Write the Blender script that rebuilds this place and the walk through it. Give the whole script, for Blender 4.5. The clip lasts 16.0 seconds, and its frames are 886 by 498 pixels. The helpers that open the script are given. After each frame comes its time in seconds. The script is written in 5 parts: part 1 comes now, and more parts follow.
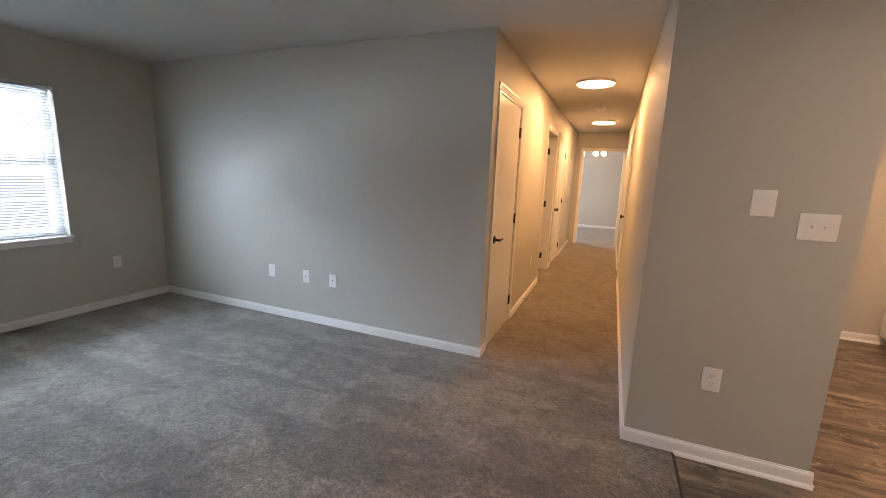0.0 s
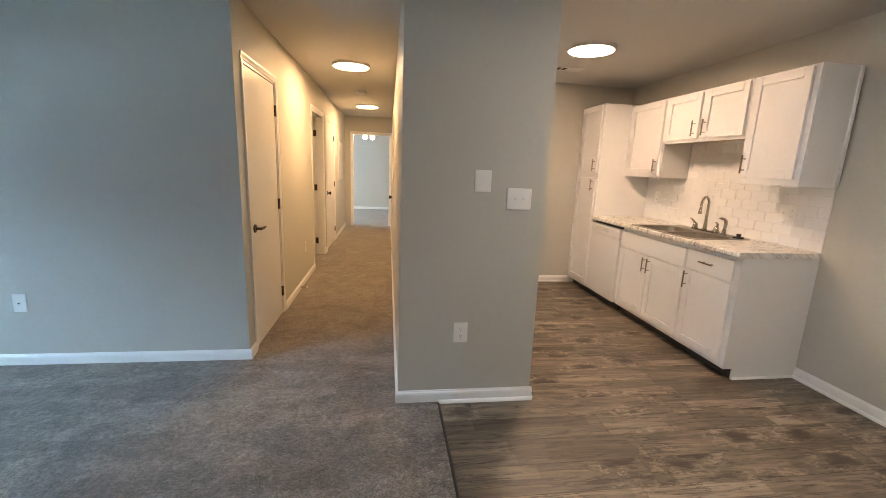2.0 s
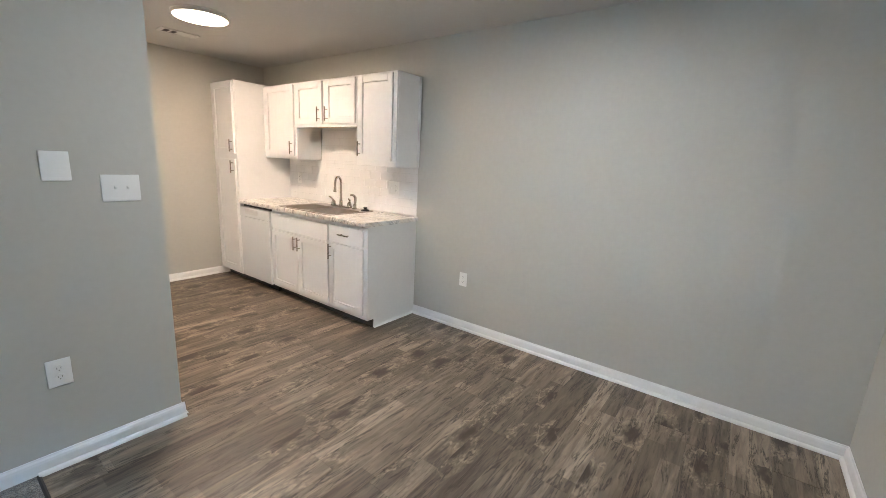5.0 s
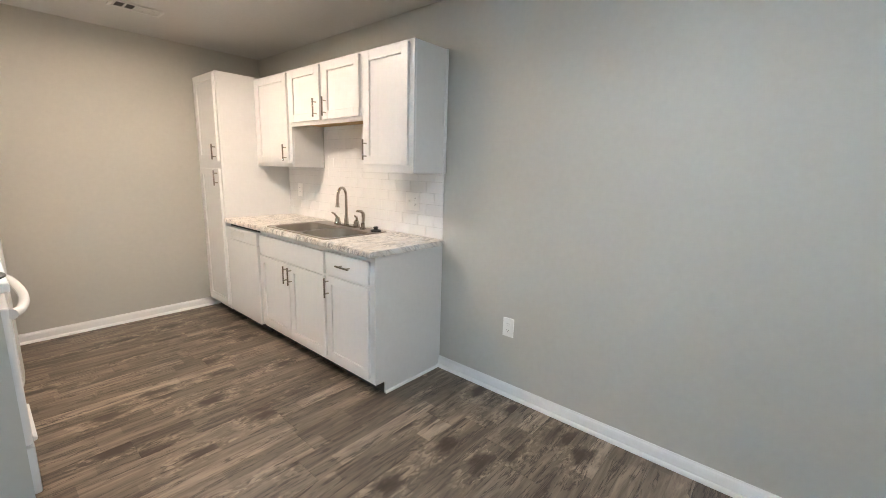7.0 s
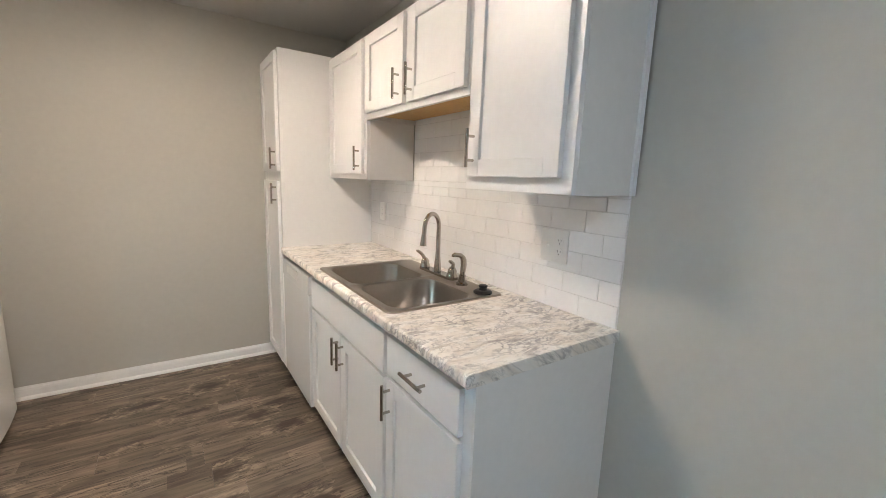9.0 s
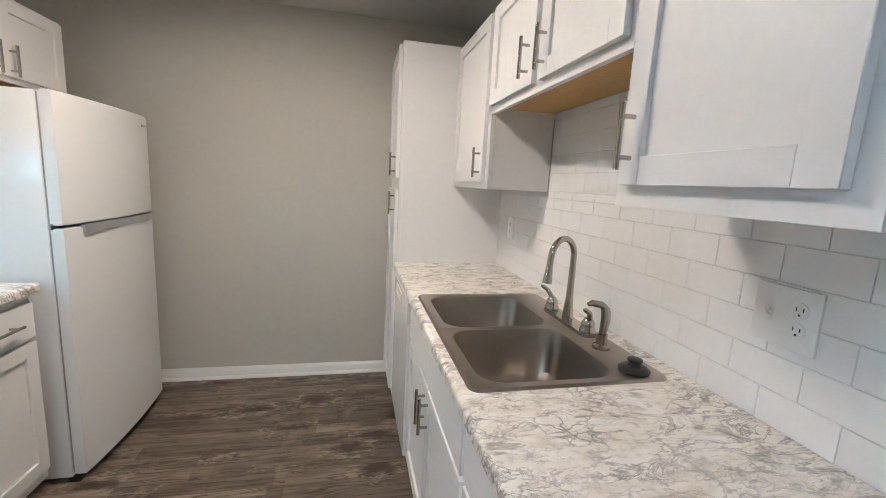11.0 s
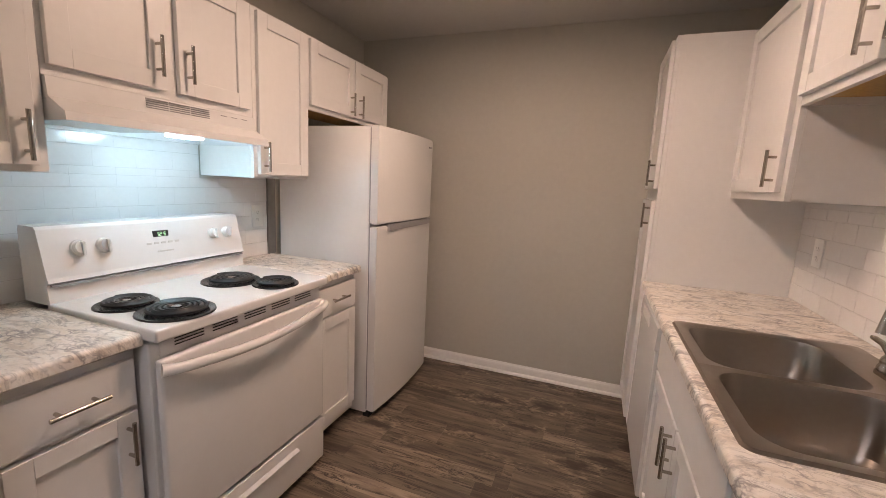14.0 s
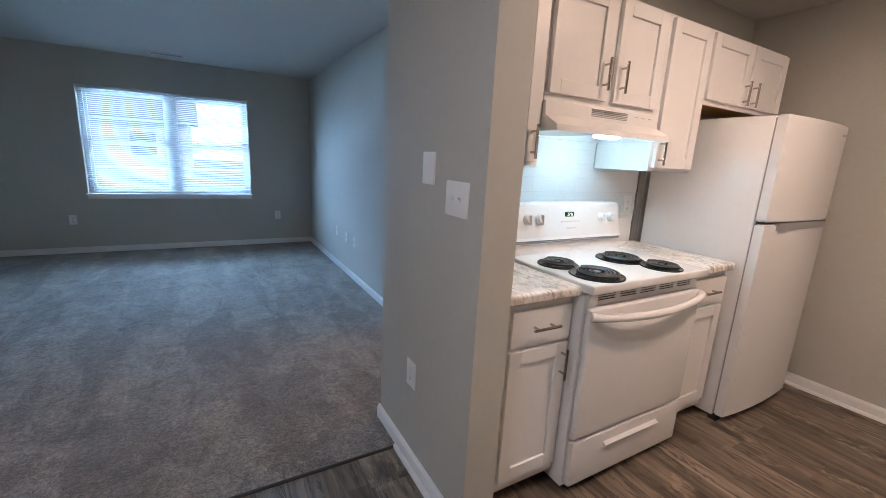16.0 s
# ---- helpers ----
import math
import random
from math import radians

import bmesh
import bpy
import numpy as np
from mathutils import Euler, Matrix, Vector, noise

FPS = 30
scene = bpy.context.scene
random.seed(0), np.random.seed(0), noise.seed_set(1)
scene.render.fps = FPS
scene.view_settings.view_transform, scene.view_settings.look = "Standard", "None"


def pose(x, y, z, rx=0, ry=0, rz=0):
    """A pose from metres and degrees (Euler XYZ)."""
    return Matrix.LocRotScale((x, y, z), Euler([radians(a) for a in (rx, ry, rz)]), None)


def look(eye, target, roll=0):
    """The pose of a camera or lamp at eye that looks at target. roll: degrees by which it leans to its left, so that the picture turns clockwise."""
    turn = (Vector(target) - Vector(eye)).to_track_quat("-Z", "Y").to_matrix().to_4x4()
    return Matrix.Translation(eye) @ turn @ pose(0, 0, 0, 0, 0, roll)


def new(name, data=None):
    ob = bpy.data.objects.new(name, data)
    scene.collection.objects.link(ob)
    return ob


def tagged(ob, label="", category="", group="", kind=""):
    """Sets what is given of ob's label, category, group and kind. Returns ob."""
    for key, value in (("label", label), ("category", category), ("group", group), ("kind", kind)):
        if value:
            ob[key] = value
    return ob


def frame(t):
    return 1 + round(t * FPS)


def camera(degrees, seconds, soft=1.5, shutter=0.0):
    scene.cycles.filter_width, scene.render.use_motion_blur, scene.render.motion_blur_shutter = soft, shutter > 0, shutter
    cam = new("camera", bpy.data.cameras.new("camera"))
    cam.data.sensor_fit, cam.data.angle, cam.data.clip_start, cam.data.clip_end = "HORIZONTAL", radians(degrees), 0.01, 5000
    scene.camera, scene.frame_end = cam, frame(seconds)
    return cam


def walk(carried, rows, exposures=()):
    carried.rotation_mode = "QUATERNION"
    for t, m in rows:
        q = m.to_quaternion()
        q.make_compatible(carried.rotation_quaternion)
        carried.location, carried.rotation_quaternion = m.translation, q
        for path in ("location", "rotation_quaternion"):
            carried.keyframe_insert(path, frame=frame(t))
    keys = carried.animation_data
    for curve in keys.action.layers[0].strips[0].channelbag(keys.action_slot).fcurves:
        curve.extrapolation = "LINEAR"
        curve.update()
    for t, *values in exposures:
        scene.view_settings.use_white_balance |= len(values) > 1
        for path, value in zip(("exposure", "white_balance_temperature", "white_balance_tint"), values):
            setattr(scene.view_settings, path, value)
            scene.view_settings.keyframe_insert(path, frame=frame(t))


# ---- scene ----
cam = camera(95.0, 16.0, soft=0.85)
PATH = [
    (0, (0.296, 0.291, 1.395), (-0.447, 2.113, 1.037), 2.2),
    (0.5, (0.338, 0.312, 1.391), (-0.194, 2.204, 1.023), 2.1),
    (1, (0.372, 0.332, 1.402), (0.085, 2.272, 1.01), 2.0),
    (1.5, (0.39, 0.343, 1.398), (0.374, 2.303, 1.001), 2.2),
    (2, (0.416, 0.348, 1.393), (0.686, 2.289, 0.996), 2.2),
    (2.5, (0.446, 0.342, 1.397), (1.013, 2.218, 0.999), 2.2),
    (3, (0.462, 0.331, 1.397), (1.321, 2.092, 0.995), 2.3),
    (3.5, (0.491, 0.307, 1.399), (1.603, 1.919, 0.988), 2.4),
    (4, (0.513, 0.296, 1.393), (1.854, 1.721, 0.978), 2.5),
    (4.5, (0.529, 0.275, 1.393), (2.043, 1.516, 0.981), 2.5),
    (4.7, (0.53, 0.275, 1.42), (2.098, 1.444, 0.997), 2.9),
    (6.8, (1.158, 0.816, 1.398), (2.684, 2.048, 1.003), 1.6),
    (7, (1.281, 0.919, 1.378), (2.772, 2.196, 0.995), 1.6),
    (7.5, (1.561, 1.2, 1.364), (2.96, 2.584, 1.003), 1.6),
    (8, (1.779, 1.473, 1.348), (3.115, 2.921, 0.998), 2.0),
    (8.2, (1.866, 1.569, 1.359), (3.159, 3.055, 1.013), 2.0),
    (10.3, (2.362, 2.317, 1.392), (3.076, 4.155, 1.057), 2.6),
    (10.5, (2.39, 2.326, 1.389), (3.03, 4.192, 1.057), 2.7),
    (11, (2.466, 2.342, 1.381), (2.902, 4.268, 1.062), 3.1),
    (11.5, (2.495, 2.351, 1.377), (2.72, 4.314, 1.065), 3.3),
    (12, (2.478, 2.356, 1.377), (2.502, 4.331, 1.063), 3.2),
    (12.5, (2.461, 2.351, 1.38), (2.297, 4.319, 1.063), 3.0),
    (13, (2.455, 2.35, 1.373), (2.106, 4.294, 1.058), 2.8),
    (13.5, (2.442, 2.336, 1.374), (1.926, 4.242, 1.056), 2.7),
    (14, (2.438, 2.322, 1.375), (1.75, 4.171, 1.052), 2.8),
    (14.5, (2.423, 2.303, 1.372), (1.529, 4.061, 1.04), 3.0),
    (15, (2.397, 2.259, 1.368), (1.248, 3.857, 1.013), 3.3),
    (15.5, (2.364, 2.116, 1.368), (0.919, 3.443, 0.982), 3.1),
    (16, (2.293, 1.84, 1.357), (0.602, 2.818, 0.929), 3.0),
]
EXPOSURES = [(0.0, 0.32, 11600, 43), (1.5, 0.42, 9100, 28), (2.5, 0.56, 8600, 25), (3.0, 0.64, 8200, 23), (3.5, 0.73, 7050, 19), (4.7, 0.82, 6950, 18), (7.0, 0.79, 6650, 15), (8.2, 0.60, 6500, 14),
             (10.5, 0.32, 6050, 13), (11.5, 0.22, 5850, 11), (12.5, 0.04, 6600, 17), (13.5, -0.12, 7250, 27), (14.5, -0.23, 7650, 34), (15.3, -0.08, 7450, 31), (16.0, 0.05, 7100, 29)]
walk(cam, [(t, look(eye, target, roll)) for t, eye, target, roll in PATH], EXPOSURES)

# ---- plan, in metres ----
CEIL = 2.40
WEST, SOUTH, EAST, NORTH = -4.15, -0.33, 3.333, 5.17
LIVING_N = 3.17                      # living room's north wall
HALL_W, HALL_E, HALL_N = -0.54, 0.485, 9.73
KIT_W = 0.66                         # kitchen's west wall
STUB_Y, STUB_X, STUB_T = 2.554, 1.295, 0.135
SEAM = 0.727                         # carpet meets planks
COUNTER = 0.914
PLANK_W, PLANK_L, PLANK_Y0 = 0.182, 1.22, -0.38

# ---- world, sun, lights ----
world = bpy.data.worlds.new("world")
scene.world = world
world.use_nodes = True
wn = world.node_tree
sky = wn.nodes.new("ShaderNodeTexSky")
sky.sky_type, sky.sun_disc = "NISHITA", False
sky.sun_elevation, sky.sun_rotation = radians(48), radians(70)
wn.nodes["Background"].inputs["Strength"].default_value = 0.10
wn.links.new(sky.outputs["Color"], wn.nodes["Background"].inputs["Color"])

sun = new("sun", bpy.data.lights.new("sun", "SUN"))
sun.data.energy, sun.data.angle, sun.data.color = 2.5, radians(0.5), (1.0, 0.95, 0.88)
sun.matrix_world = look((0, 0, 0), (-math.cos(radians(20)), -math.sin(radians(20)), -1.1))


def area_lamp(name, eye, target, size_x, size_y, watts, colour):
    ob = new(name, bpy.data.lights.new(name, "AREA"))
    ob.data.shape, ob.data.size, ob.data.size_y = "RECTANGLE", size_x, size_y
    ob.data.energy, ob.data.color = watts, colour
    ob.matrix_world = look(eye, target)
    return ob


# unseen area lamps, added outside, for sky and bright-ground light through the windows
area_lamp("window_skylight", (-7.3, 0.95, 3.35), (-4.15, 1.44, 1.40), 4.0, 1.3, 1250, (0.25, 0.60, 1.0))
area_lamp("window_side_fill", (-6.7, -1.3, 1.9), (-4.15, 1.6, 1.45), 2.9, 2.6, 420, (0.25, 0.60, 1.0))
area_lamp("ground_bounce_fill", (-6.3, 0.50, -0.1), (-4.15, 1.44, 1.5), 3.6, 1.1, 2600, (0.30, 0.66, 1.0))
area_lamp("bedroom_fill", (-2.95, 11.6, 1.4), (0.0, 11.6, 1.2), 1.5, 1.3, 120, (0.34, 0.68, 1.0))
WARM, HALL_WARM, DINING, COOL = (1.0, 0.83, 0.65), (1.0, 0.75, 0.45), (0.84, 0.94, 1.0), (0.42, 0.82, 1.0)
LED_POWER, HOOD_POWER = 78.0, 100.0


# ---- materials ----
def material(name, colour, rough=0.5, metal=0.0, scale=8.0, vary=0.06, bump=0.0, bump_scale=120.0, coat=0.0):
    """A principled surface with broad and fine variation of its colour, and fine relief."""
    mat = bpy.data.materials.new(name)
    mat.use_nodes = True
    nt = mat.node_tree
    b = nt.nodes["Principled BSDF"]
    b.inputs["Roughness"].default_value, b.inputs["Metallic"].default_value = rough, metal
    b.inputs["Coat Weight"].default_value = coat
    tc = nt.nodes.new("ShaderNodeTexCoord")
    n1, n2 = nt.nodes.new("ShaderNodeTexNoise"), nt.nodes.new("ShaderNodeTexNoise")
    n1.inputs["Scale"].default_value, n2.inputs["Scale"].default_value = scale * 0.2, scale * 6
    n1.inputs["Detail"].default_value = n2.inputs["Detail"].default_value = 3
    add = nt.nodes.new("ShaderNodeMath")
    add.operation = "ADD"
    ramp = nt.nodes.new("ShaderNodeMapRange")
    ramp.inputs["From Min"].default_value, ramp.inputs["From Max"].default_value = 0.6, 1.4
    ramp.inputs["To Min"].default_value, ramp.inputs["To Max"].default_value = 1 - vary, 1 + vary
    mul = nt.nodes.new("ShaderNodeVectorMath")
    mul.operation = "SCALE"
    mul.inputs[0].default_value = colour
    for n in (n1, n2):
        nt.links.new(tc.outputs["Object"], n.inputs["Vector"])
    nt.links.new(n1.outputs["Fac"], add.inputs[0])
    nt.links.new(n2.outputs["Fac"], add.inputs[1])
    nt.links.new(add.outputs[0], ramp.inputs["Value"])
    nt.links.new(ramp.outputs[0], mul.inputs["Scale"])
    nt.links.new(mul.outputs[0], b.inputs["Base Color"])
    if bump:
        nb, bp = nt.nodes.new("ShaderNodeTexNoise"), nt.nodes.new("ShaderNodeBump")
        nb.inputs["Scale"].default_value, nb.inputs["Detail"].default_value = bump_scale, 4
        bp.inputs["Strength"].default_value, bp.inputs["Distance"].default_value = bump, 0.004
        nt.links.new(tc.outputs["Object"], nb.inputs["Vector"])
        nt.links.new(nb.outputs["Fac"], bp.inputs["Height"])
        nt.links.new(bp.outputs["Normal"], b.inputs["Normal"])
    return mat


def glow(name, colour, strength):
    mat = bpy.data.materials.new(name)
    mat.use_nodes = True
    b = mat.node_tree.nodes["Principled BSDF"]
    b.inputs["Base Color"].default_value = (0.8, 0.8, 0.8, 1)
    b.inputs["Emission Color"].default_value = (*colour, 1)
    b.inputs["Emission Strength"].default_value = strength
    return mat


def ramp_node(nt, stops):
    node = nt.nodes.new("ShaderNodeValToRGB")
    els = node.color_ramp.elements
    while len(els) < len(stops):
        els.new(0.5)
    for e, (p, c) in zip(els, stops):
        e.position, e.color = p, (*c, 1)
    return node


def noise_node(nt, vec, scale, detail=4, rough=0.55, distort=0.0):
    n = nt.nodes.new("ShaderNodeTexNoise")
    n.inputs["Scale"].default_value, n.inputs["Detail"].default_value = scale, detail
    n.inputs["Roughness"].default_value, n.inputs["Distortion"].default_value = rough, distort
    nt.links.new(vec, n.inputs["Vector"])
    return n


def mapped(nt, source, scale=(1, 1, 1)):
    m = nt.nodes.new("ShaderNodeMapping")
    m.inputs["Scale"].default_value = scale
    nt.links.new(source, m.inputs["Vector"])
    return m.outputs[0]


def mix(nt, kind, fac, a, b):
    m = nt.nodes.new("ShaderNodeMix")
    m.data_type, m.blend_type = "RGBA", kind
    for socket, v in ((m.inputs[0], fac), (m.inputs[6], a), (m.inputs[7], b)):
        if isinstance(v, (int, float)):
            socket.default_value = v
        elif isinstance(v, tuple):
            socket.default_value = (*v, 1)
        else:
            nt.links.new(v, socket)
    return m.outputs[2]


def scalar(nt, kind, a, b=0.0):
    n = nt.nodes.new("ShaderNodeMath")
    n.operation = kind
    for socket, v in zip(n.inputs, (a, b)):
        if isinstance(v, (int, float)):
            socket.default_value = v
        else:
            nt.links.new(v, socket)
    return n.outputs[0]


def strip_random(nt, place, plank):
    """A random value for each printed strip, two strips to a plank's width and two thirds of a metre long, drawn towards the plank's own."""
    xyz = nt.nodes.new("ShaderNodeSeparateXYZ")
    nt.links.new(place, xyz.inputs[0])
    row = scalar(nt, "FLOOR", scalar(nt, "DIVIDE", scalar(nt, "ADD", xyz.outputs[1], 20.0 * PLANK_W - PLANK_Y0), PLANK_W / 2))
    shift = nt.nodes.new("ShaderNodeTexWhiteNoise")
    shift.noise_dimensions = "1D"
    nt.links.new(row, shift.inputs["W"])
    along = scalar(nt, "ADD", scalar(nt, "DIVIDE", xyz.outputs[0], 0.66), scalar(nt, "MULTIPLY", shift.outputs["Value"], 7.0))
    cell = nt.nodes.new("ShaderNodeCombineXYZ")
    nt.links.new(scalar(nt, "FLOOR", along), cell.inputs[0])
    nt.links.new(row, cell.inputs[1])
    own = nt.nodes.new("ShaderNodeTexWhiteNoise")
    own.noise_dimensions = "2D"
    nt.links.new(cell.outputs[0], own.inputs["Vector"])
    return scalar(nt, "ADD", scalar(nt, "MULTIPLY", own.outputs["Value"], 0.62), scalar(nt, "MULTIPLY", plank, 0.36))


def plank_material():
    """Grey-brown vinyl planks with long grain, dark cracks and knots; each plank has its own tone."""
    mat = bpy.data.materials.new("vinyl_plank")
    mat.use_nodes = True
    nt = mat.node_tree
    b = nt.nodes["Principled BSDF"]
    geo, info = nt.nodes.new("ShaderNodeNewGeometry"), nt.nodes.new("ShaderNodeObjectInfo")
    shift = nt.nodes.new("ShaderNodeVectorMath")
    shift.operation = "MULTIPLY_ADD"
    shift.inputs[1].default_value = (7.0, 3.0, 0.0)
    nt.links.new(info.outputs["Random"], shift.inputs[0])
    nt.links.new(geo.outputs["Position"], shift.inputs[2])
    v = shift.outputs[0]
    tone = ramp_node(nt, [(0.0, (0.092, 0.069, 0.050)), (0.35, (0.140, 0.109, 0.082)), (0.72, (0.212, 0.168, 0.127)), (1.0, (0.34, 0.276, 0.213))])
    nt.links.new(strip_random(nt, geo.outputs["Position"], info.outputs["Random"]), tone.inputs["Fac"])
    grain = noise_node(nt, mapped(nt, v, (1.8, 24, 1)), 1.5, 5, 0.6, 0.6)
    g_ramp = ramp_node(nt, [(0.32, (0.84, 0.83, 0.82)), (0.5, (1.0, 1.0, 1.0)), (0.68, (1.14, 1.14, 1.13))])
    nt.links.new(grain.outputs["Fac"], g_ramp.inputs["Fac"])
    col = mix(nt, "MULTIPLY", 1.0, tone.outputs[0], g_ramp.outputs[0])
    cloud = noise_node(nt, mapped(nt, v, (1.7, 13.0, 1)), 2.0, 7, 0.64, 0.7)
    c_ramp = ramp_node(nt, [(0.34, (0.58, 0.55, 0.52)), (0.5, (1.0, 1.0, 1.0)), (0.64, (1.38, 1.36, 1.31))])
    nt.links.new(cloud.outputs["Fac"], c_ramp.inputs["Fac"])
    col = mix(nt, "MULTIPLY", 1.0, col, c_ramp.outputs[0])
    # long dark cracks along the grain
    crack = noise_node(nt, mapped(nt, v, (1.5, 17, 1)), 1.6, 6, 0.66, 1.0)
    off = nt.nodes.new("ShaderNodeMath")
    off.operation = "SUBTRACT"
    off.inputs[1].default_value = 0.44
    nt.links.new(crack.outputs["Fac"], off.inputs[0])
    ab = nt.nodes.new("ShaderNodeMath")
    ab.operation = "ABSOLUTE"
    nt.links.new(off.outputs[0], ab.inputs[0])
    k2 = ramp_node(nt, [(0.0, (1.0, 1.0, 1.0)), (0.016, (0.65, 0.65, 0.65)), (0.040, (0, 0, 0))])
    nt.links.new(ab.outputs[0], k2.inputs["Fac"])
    gate = noise_node(nt, mapped(nt, v, (2.5, 5, 1)), 1.3, 3)
    g2 = ramp_node(nt, [(0.36, (0, 0, 0)), (0.50, (1, 1, 1))])
    nt.links.new(gate.outputs["Fac"], g2.inputs["Fac"])
    col = mix(nt, "MIX", mix(nt, "MULTIPLY", 1.0, k2.outputs[0], g2.outputs[0]), col, (0.040, 0.028, 0.020))
    # knots: dark brown ovals, few and far between
    warp = noise_node(nt, mapped(nt, v, (6, 12, 1)), 2.0, 3)
    wv = nt.nodes.new("ShaderNodeVectorMath")
    wv.operation = "MULTIPLY_ADD"
    wv.inputs[1].default_value = (0.55, 0.55, 0.0)
    nt.links.new(warp.outputs["Color"], wv.inputs[0])
    nt.links.new(mapped(nt, v, (2.6, 5.0, 0)), wv.inputs[2])
    vor = nt.nodes.new("ShaderNodeTexVoronoi")
    vor.voronoi_dimensions, vor.inputs["Scale"].default_value = "2D", 1.0
    nt.links.new(wv.outputs[0], vor.inputs["Vector"])
    k_ramp = ramp_node(nt, [(0.05, (1.0, 1.0, 1.0)), (0.14, (0.85, 0.85, 0.85)), (0.19, (0.42, 0.42, 0.42)), (0.30, (0, 0, 0))])
    nt.links.new(vor.outputs["Distance"], k_ramp.inputs["Fac"])
    some = nt.nodes.new("ShaderNodeSeparateColor")
    nt.links.new(vor.outputs["Color"], some.inputs[0])
    pick = ramp_node(nt, [(0.58, (0, 0, 0)), (0.64, (0.9, 0.9, 0.9))])
    nt.links.new(some.outputs[0], pick.inputs["Fac"])
    halo = ramp_node(nt, [(0.20, (0, 0, 0)), (0.34, (0.75, 0.75, 0.75)), (0.44, (0.45, 0.45, 0.45)), (0.60, (0, 0, 0))])
    nt.links.new(vor.outputs["Distance"], halo.inputs["Fac"])
    rays = ramp_node(nt, [(0.46, (0, 0, 0)), (0.58, (1, 1, 1))])
    nt.links.new(noise_node(nt, mapped(nt, v, (10, 22, 1)), 2.0, 4, 0.6, 1.0).outputs["Fac"], rays.inputs["Fac"])
    pale = mix(nt, "MULTIPLY", 1.0, mix(nt, "MULTIPLY", 1.0, halo.outputs[0], rays.outputs[0]), pick.outputs[0])
    col = mix(nt, "MIX", pale, col, (0.40, 0.32, 0.235))
    col = mix(nt, "MIX", mix(nt, "MULTIPLY", 1.0, k_ramp.outputs[0], pick.outputs[0]), col, (0.030, 0.017, 0.010))
    nt.links.new(col, b.inputs["Base Color"])
    b.inputs["Roughness"].default_value = 0.44
    bp = nt.nodes.new("ShaderNodeBump")
    bp.inputs["Strength"].default_value, bp.inputs["Distance"].default_value = 0.25, 0.002
    nt.links.new(grain.outputs["Fac"], bp.inputs["Height"])
    nt.links.new(bp.outputs["Normal"], b.inputs["Normal"])
    return mat


def carpet_material(name, band):
    """Grey-beige cut pile: speckled yarn, soft footprints and vacuum strokes, strong relief."""
    mat = bpy.data.materials.new(name)
    mat.use_nodes = True
    nt = mat.node_tree
    b = nt.nodes["Principled BSDF"]
    geo = nt.nodes.new("ShaderNodeNewGeometry")
    v = geo.outputs["Position"]
    yarn = noise_node(nt, v, 120, 4, 0.75)
    y_ramp = ramp_node(nt, [(0.32, (0.058, 0.046, 0.036)), (0.5, (0.166, 0.134, 0.108)), (0.68, (0.32, 0.265, 0.218))])
    nt.links.new(yarn.outputs["Fac"], y_ramp.inputs["Fac"])
    nap = noise_node(nt, v, 4.6, 6, 0.66, 1.2)
    n_ramp = ramp_node(nt, [(0.36, (0.66, 0.645, 0.63)), (0.5, (1.0, 1.0, 1.0)), (0.64, (1.28, 1.28, 1.28))])
    nt.links.new(nap.outputs["Fac"], n_ramp.inputs["Fac"])
    col = mix(nt, "MULTIPLY", 1.0, y_ramp.outputs[0], n_ramp.outputs[0])
    lie = nt.nodes.new("ShaderNodeMapping")
    lie.inputs["Rotation"].default_value, lie.inputs["Scale"].default_value = (0, 0, radians(4)), (0.55, 2.3, 1)
    nt.links.new(v, lie.inputs["Vector"])
    stroke = noise_node(nt, lie.outputs[0], 1.7, 3, 0.5, 0.6)
    s_ramp = ramp_node(nt, [(0.44, (1 - 0.18 * band,) * 3), (0.49, (1.0, 1.0, 1.0)), (0.53, (1 + 0.24 * band,) * 3)])
    nt.links.new(stroke.outputs["Fac"], s_ramp.inputs["Fac"])
    col = mix(nt, "MULTIPLY", 1.0, col, s_ramp.outputs[0])
    clump = noise_node(nt, v, 42, 4, 0.65)
    cl_ramp = ramp_node(nt, [(0.34, (0.62, 0.61, 0.60)), (0.66, (1.3, 1.3, 1.3))])
    nt.links.new(clump.outputs["Fac"], cl_ramp.inputs["Fac"])
    col = mix(nt, "MULTIPLY", 1.0, col, cl_ramp.outputs[0])
    nt.links.new(col, b.inputs["Base Color"])
    b.inputs["Roughness"].default_value = 0.95
    b.inputs["Sheen Weight"].default_value = 0.35
    both = nt.nodes.new("ShaderNodeMath")
    both.operation = "ADD"
    nt.links.new(yarn.outputs["Fac"], both.inputs[0])
    nt.links.new(clump.outputs["Fac"], both.inputs[1])
    bp = nt.nodes.new("ShaderNodeBump")
    bp.inputs["Strength"].default_value, bp.inputs["Distance"].default_value = 0.9, 0.010
    nt.links.new(both.outputs[0], bp.inputs["Height"])
    nt.links.new(bp.outputs["Normal"], b.inputs["Normal"])
    return mat


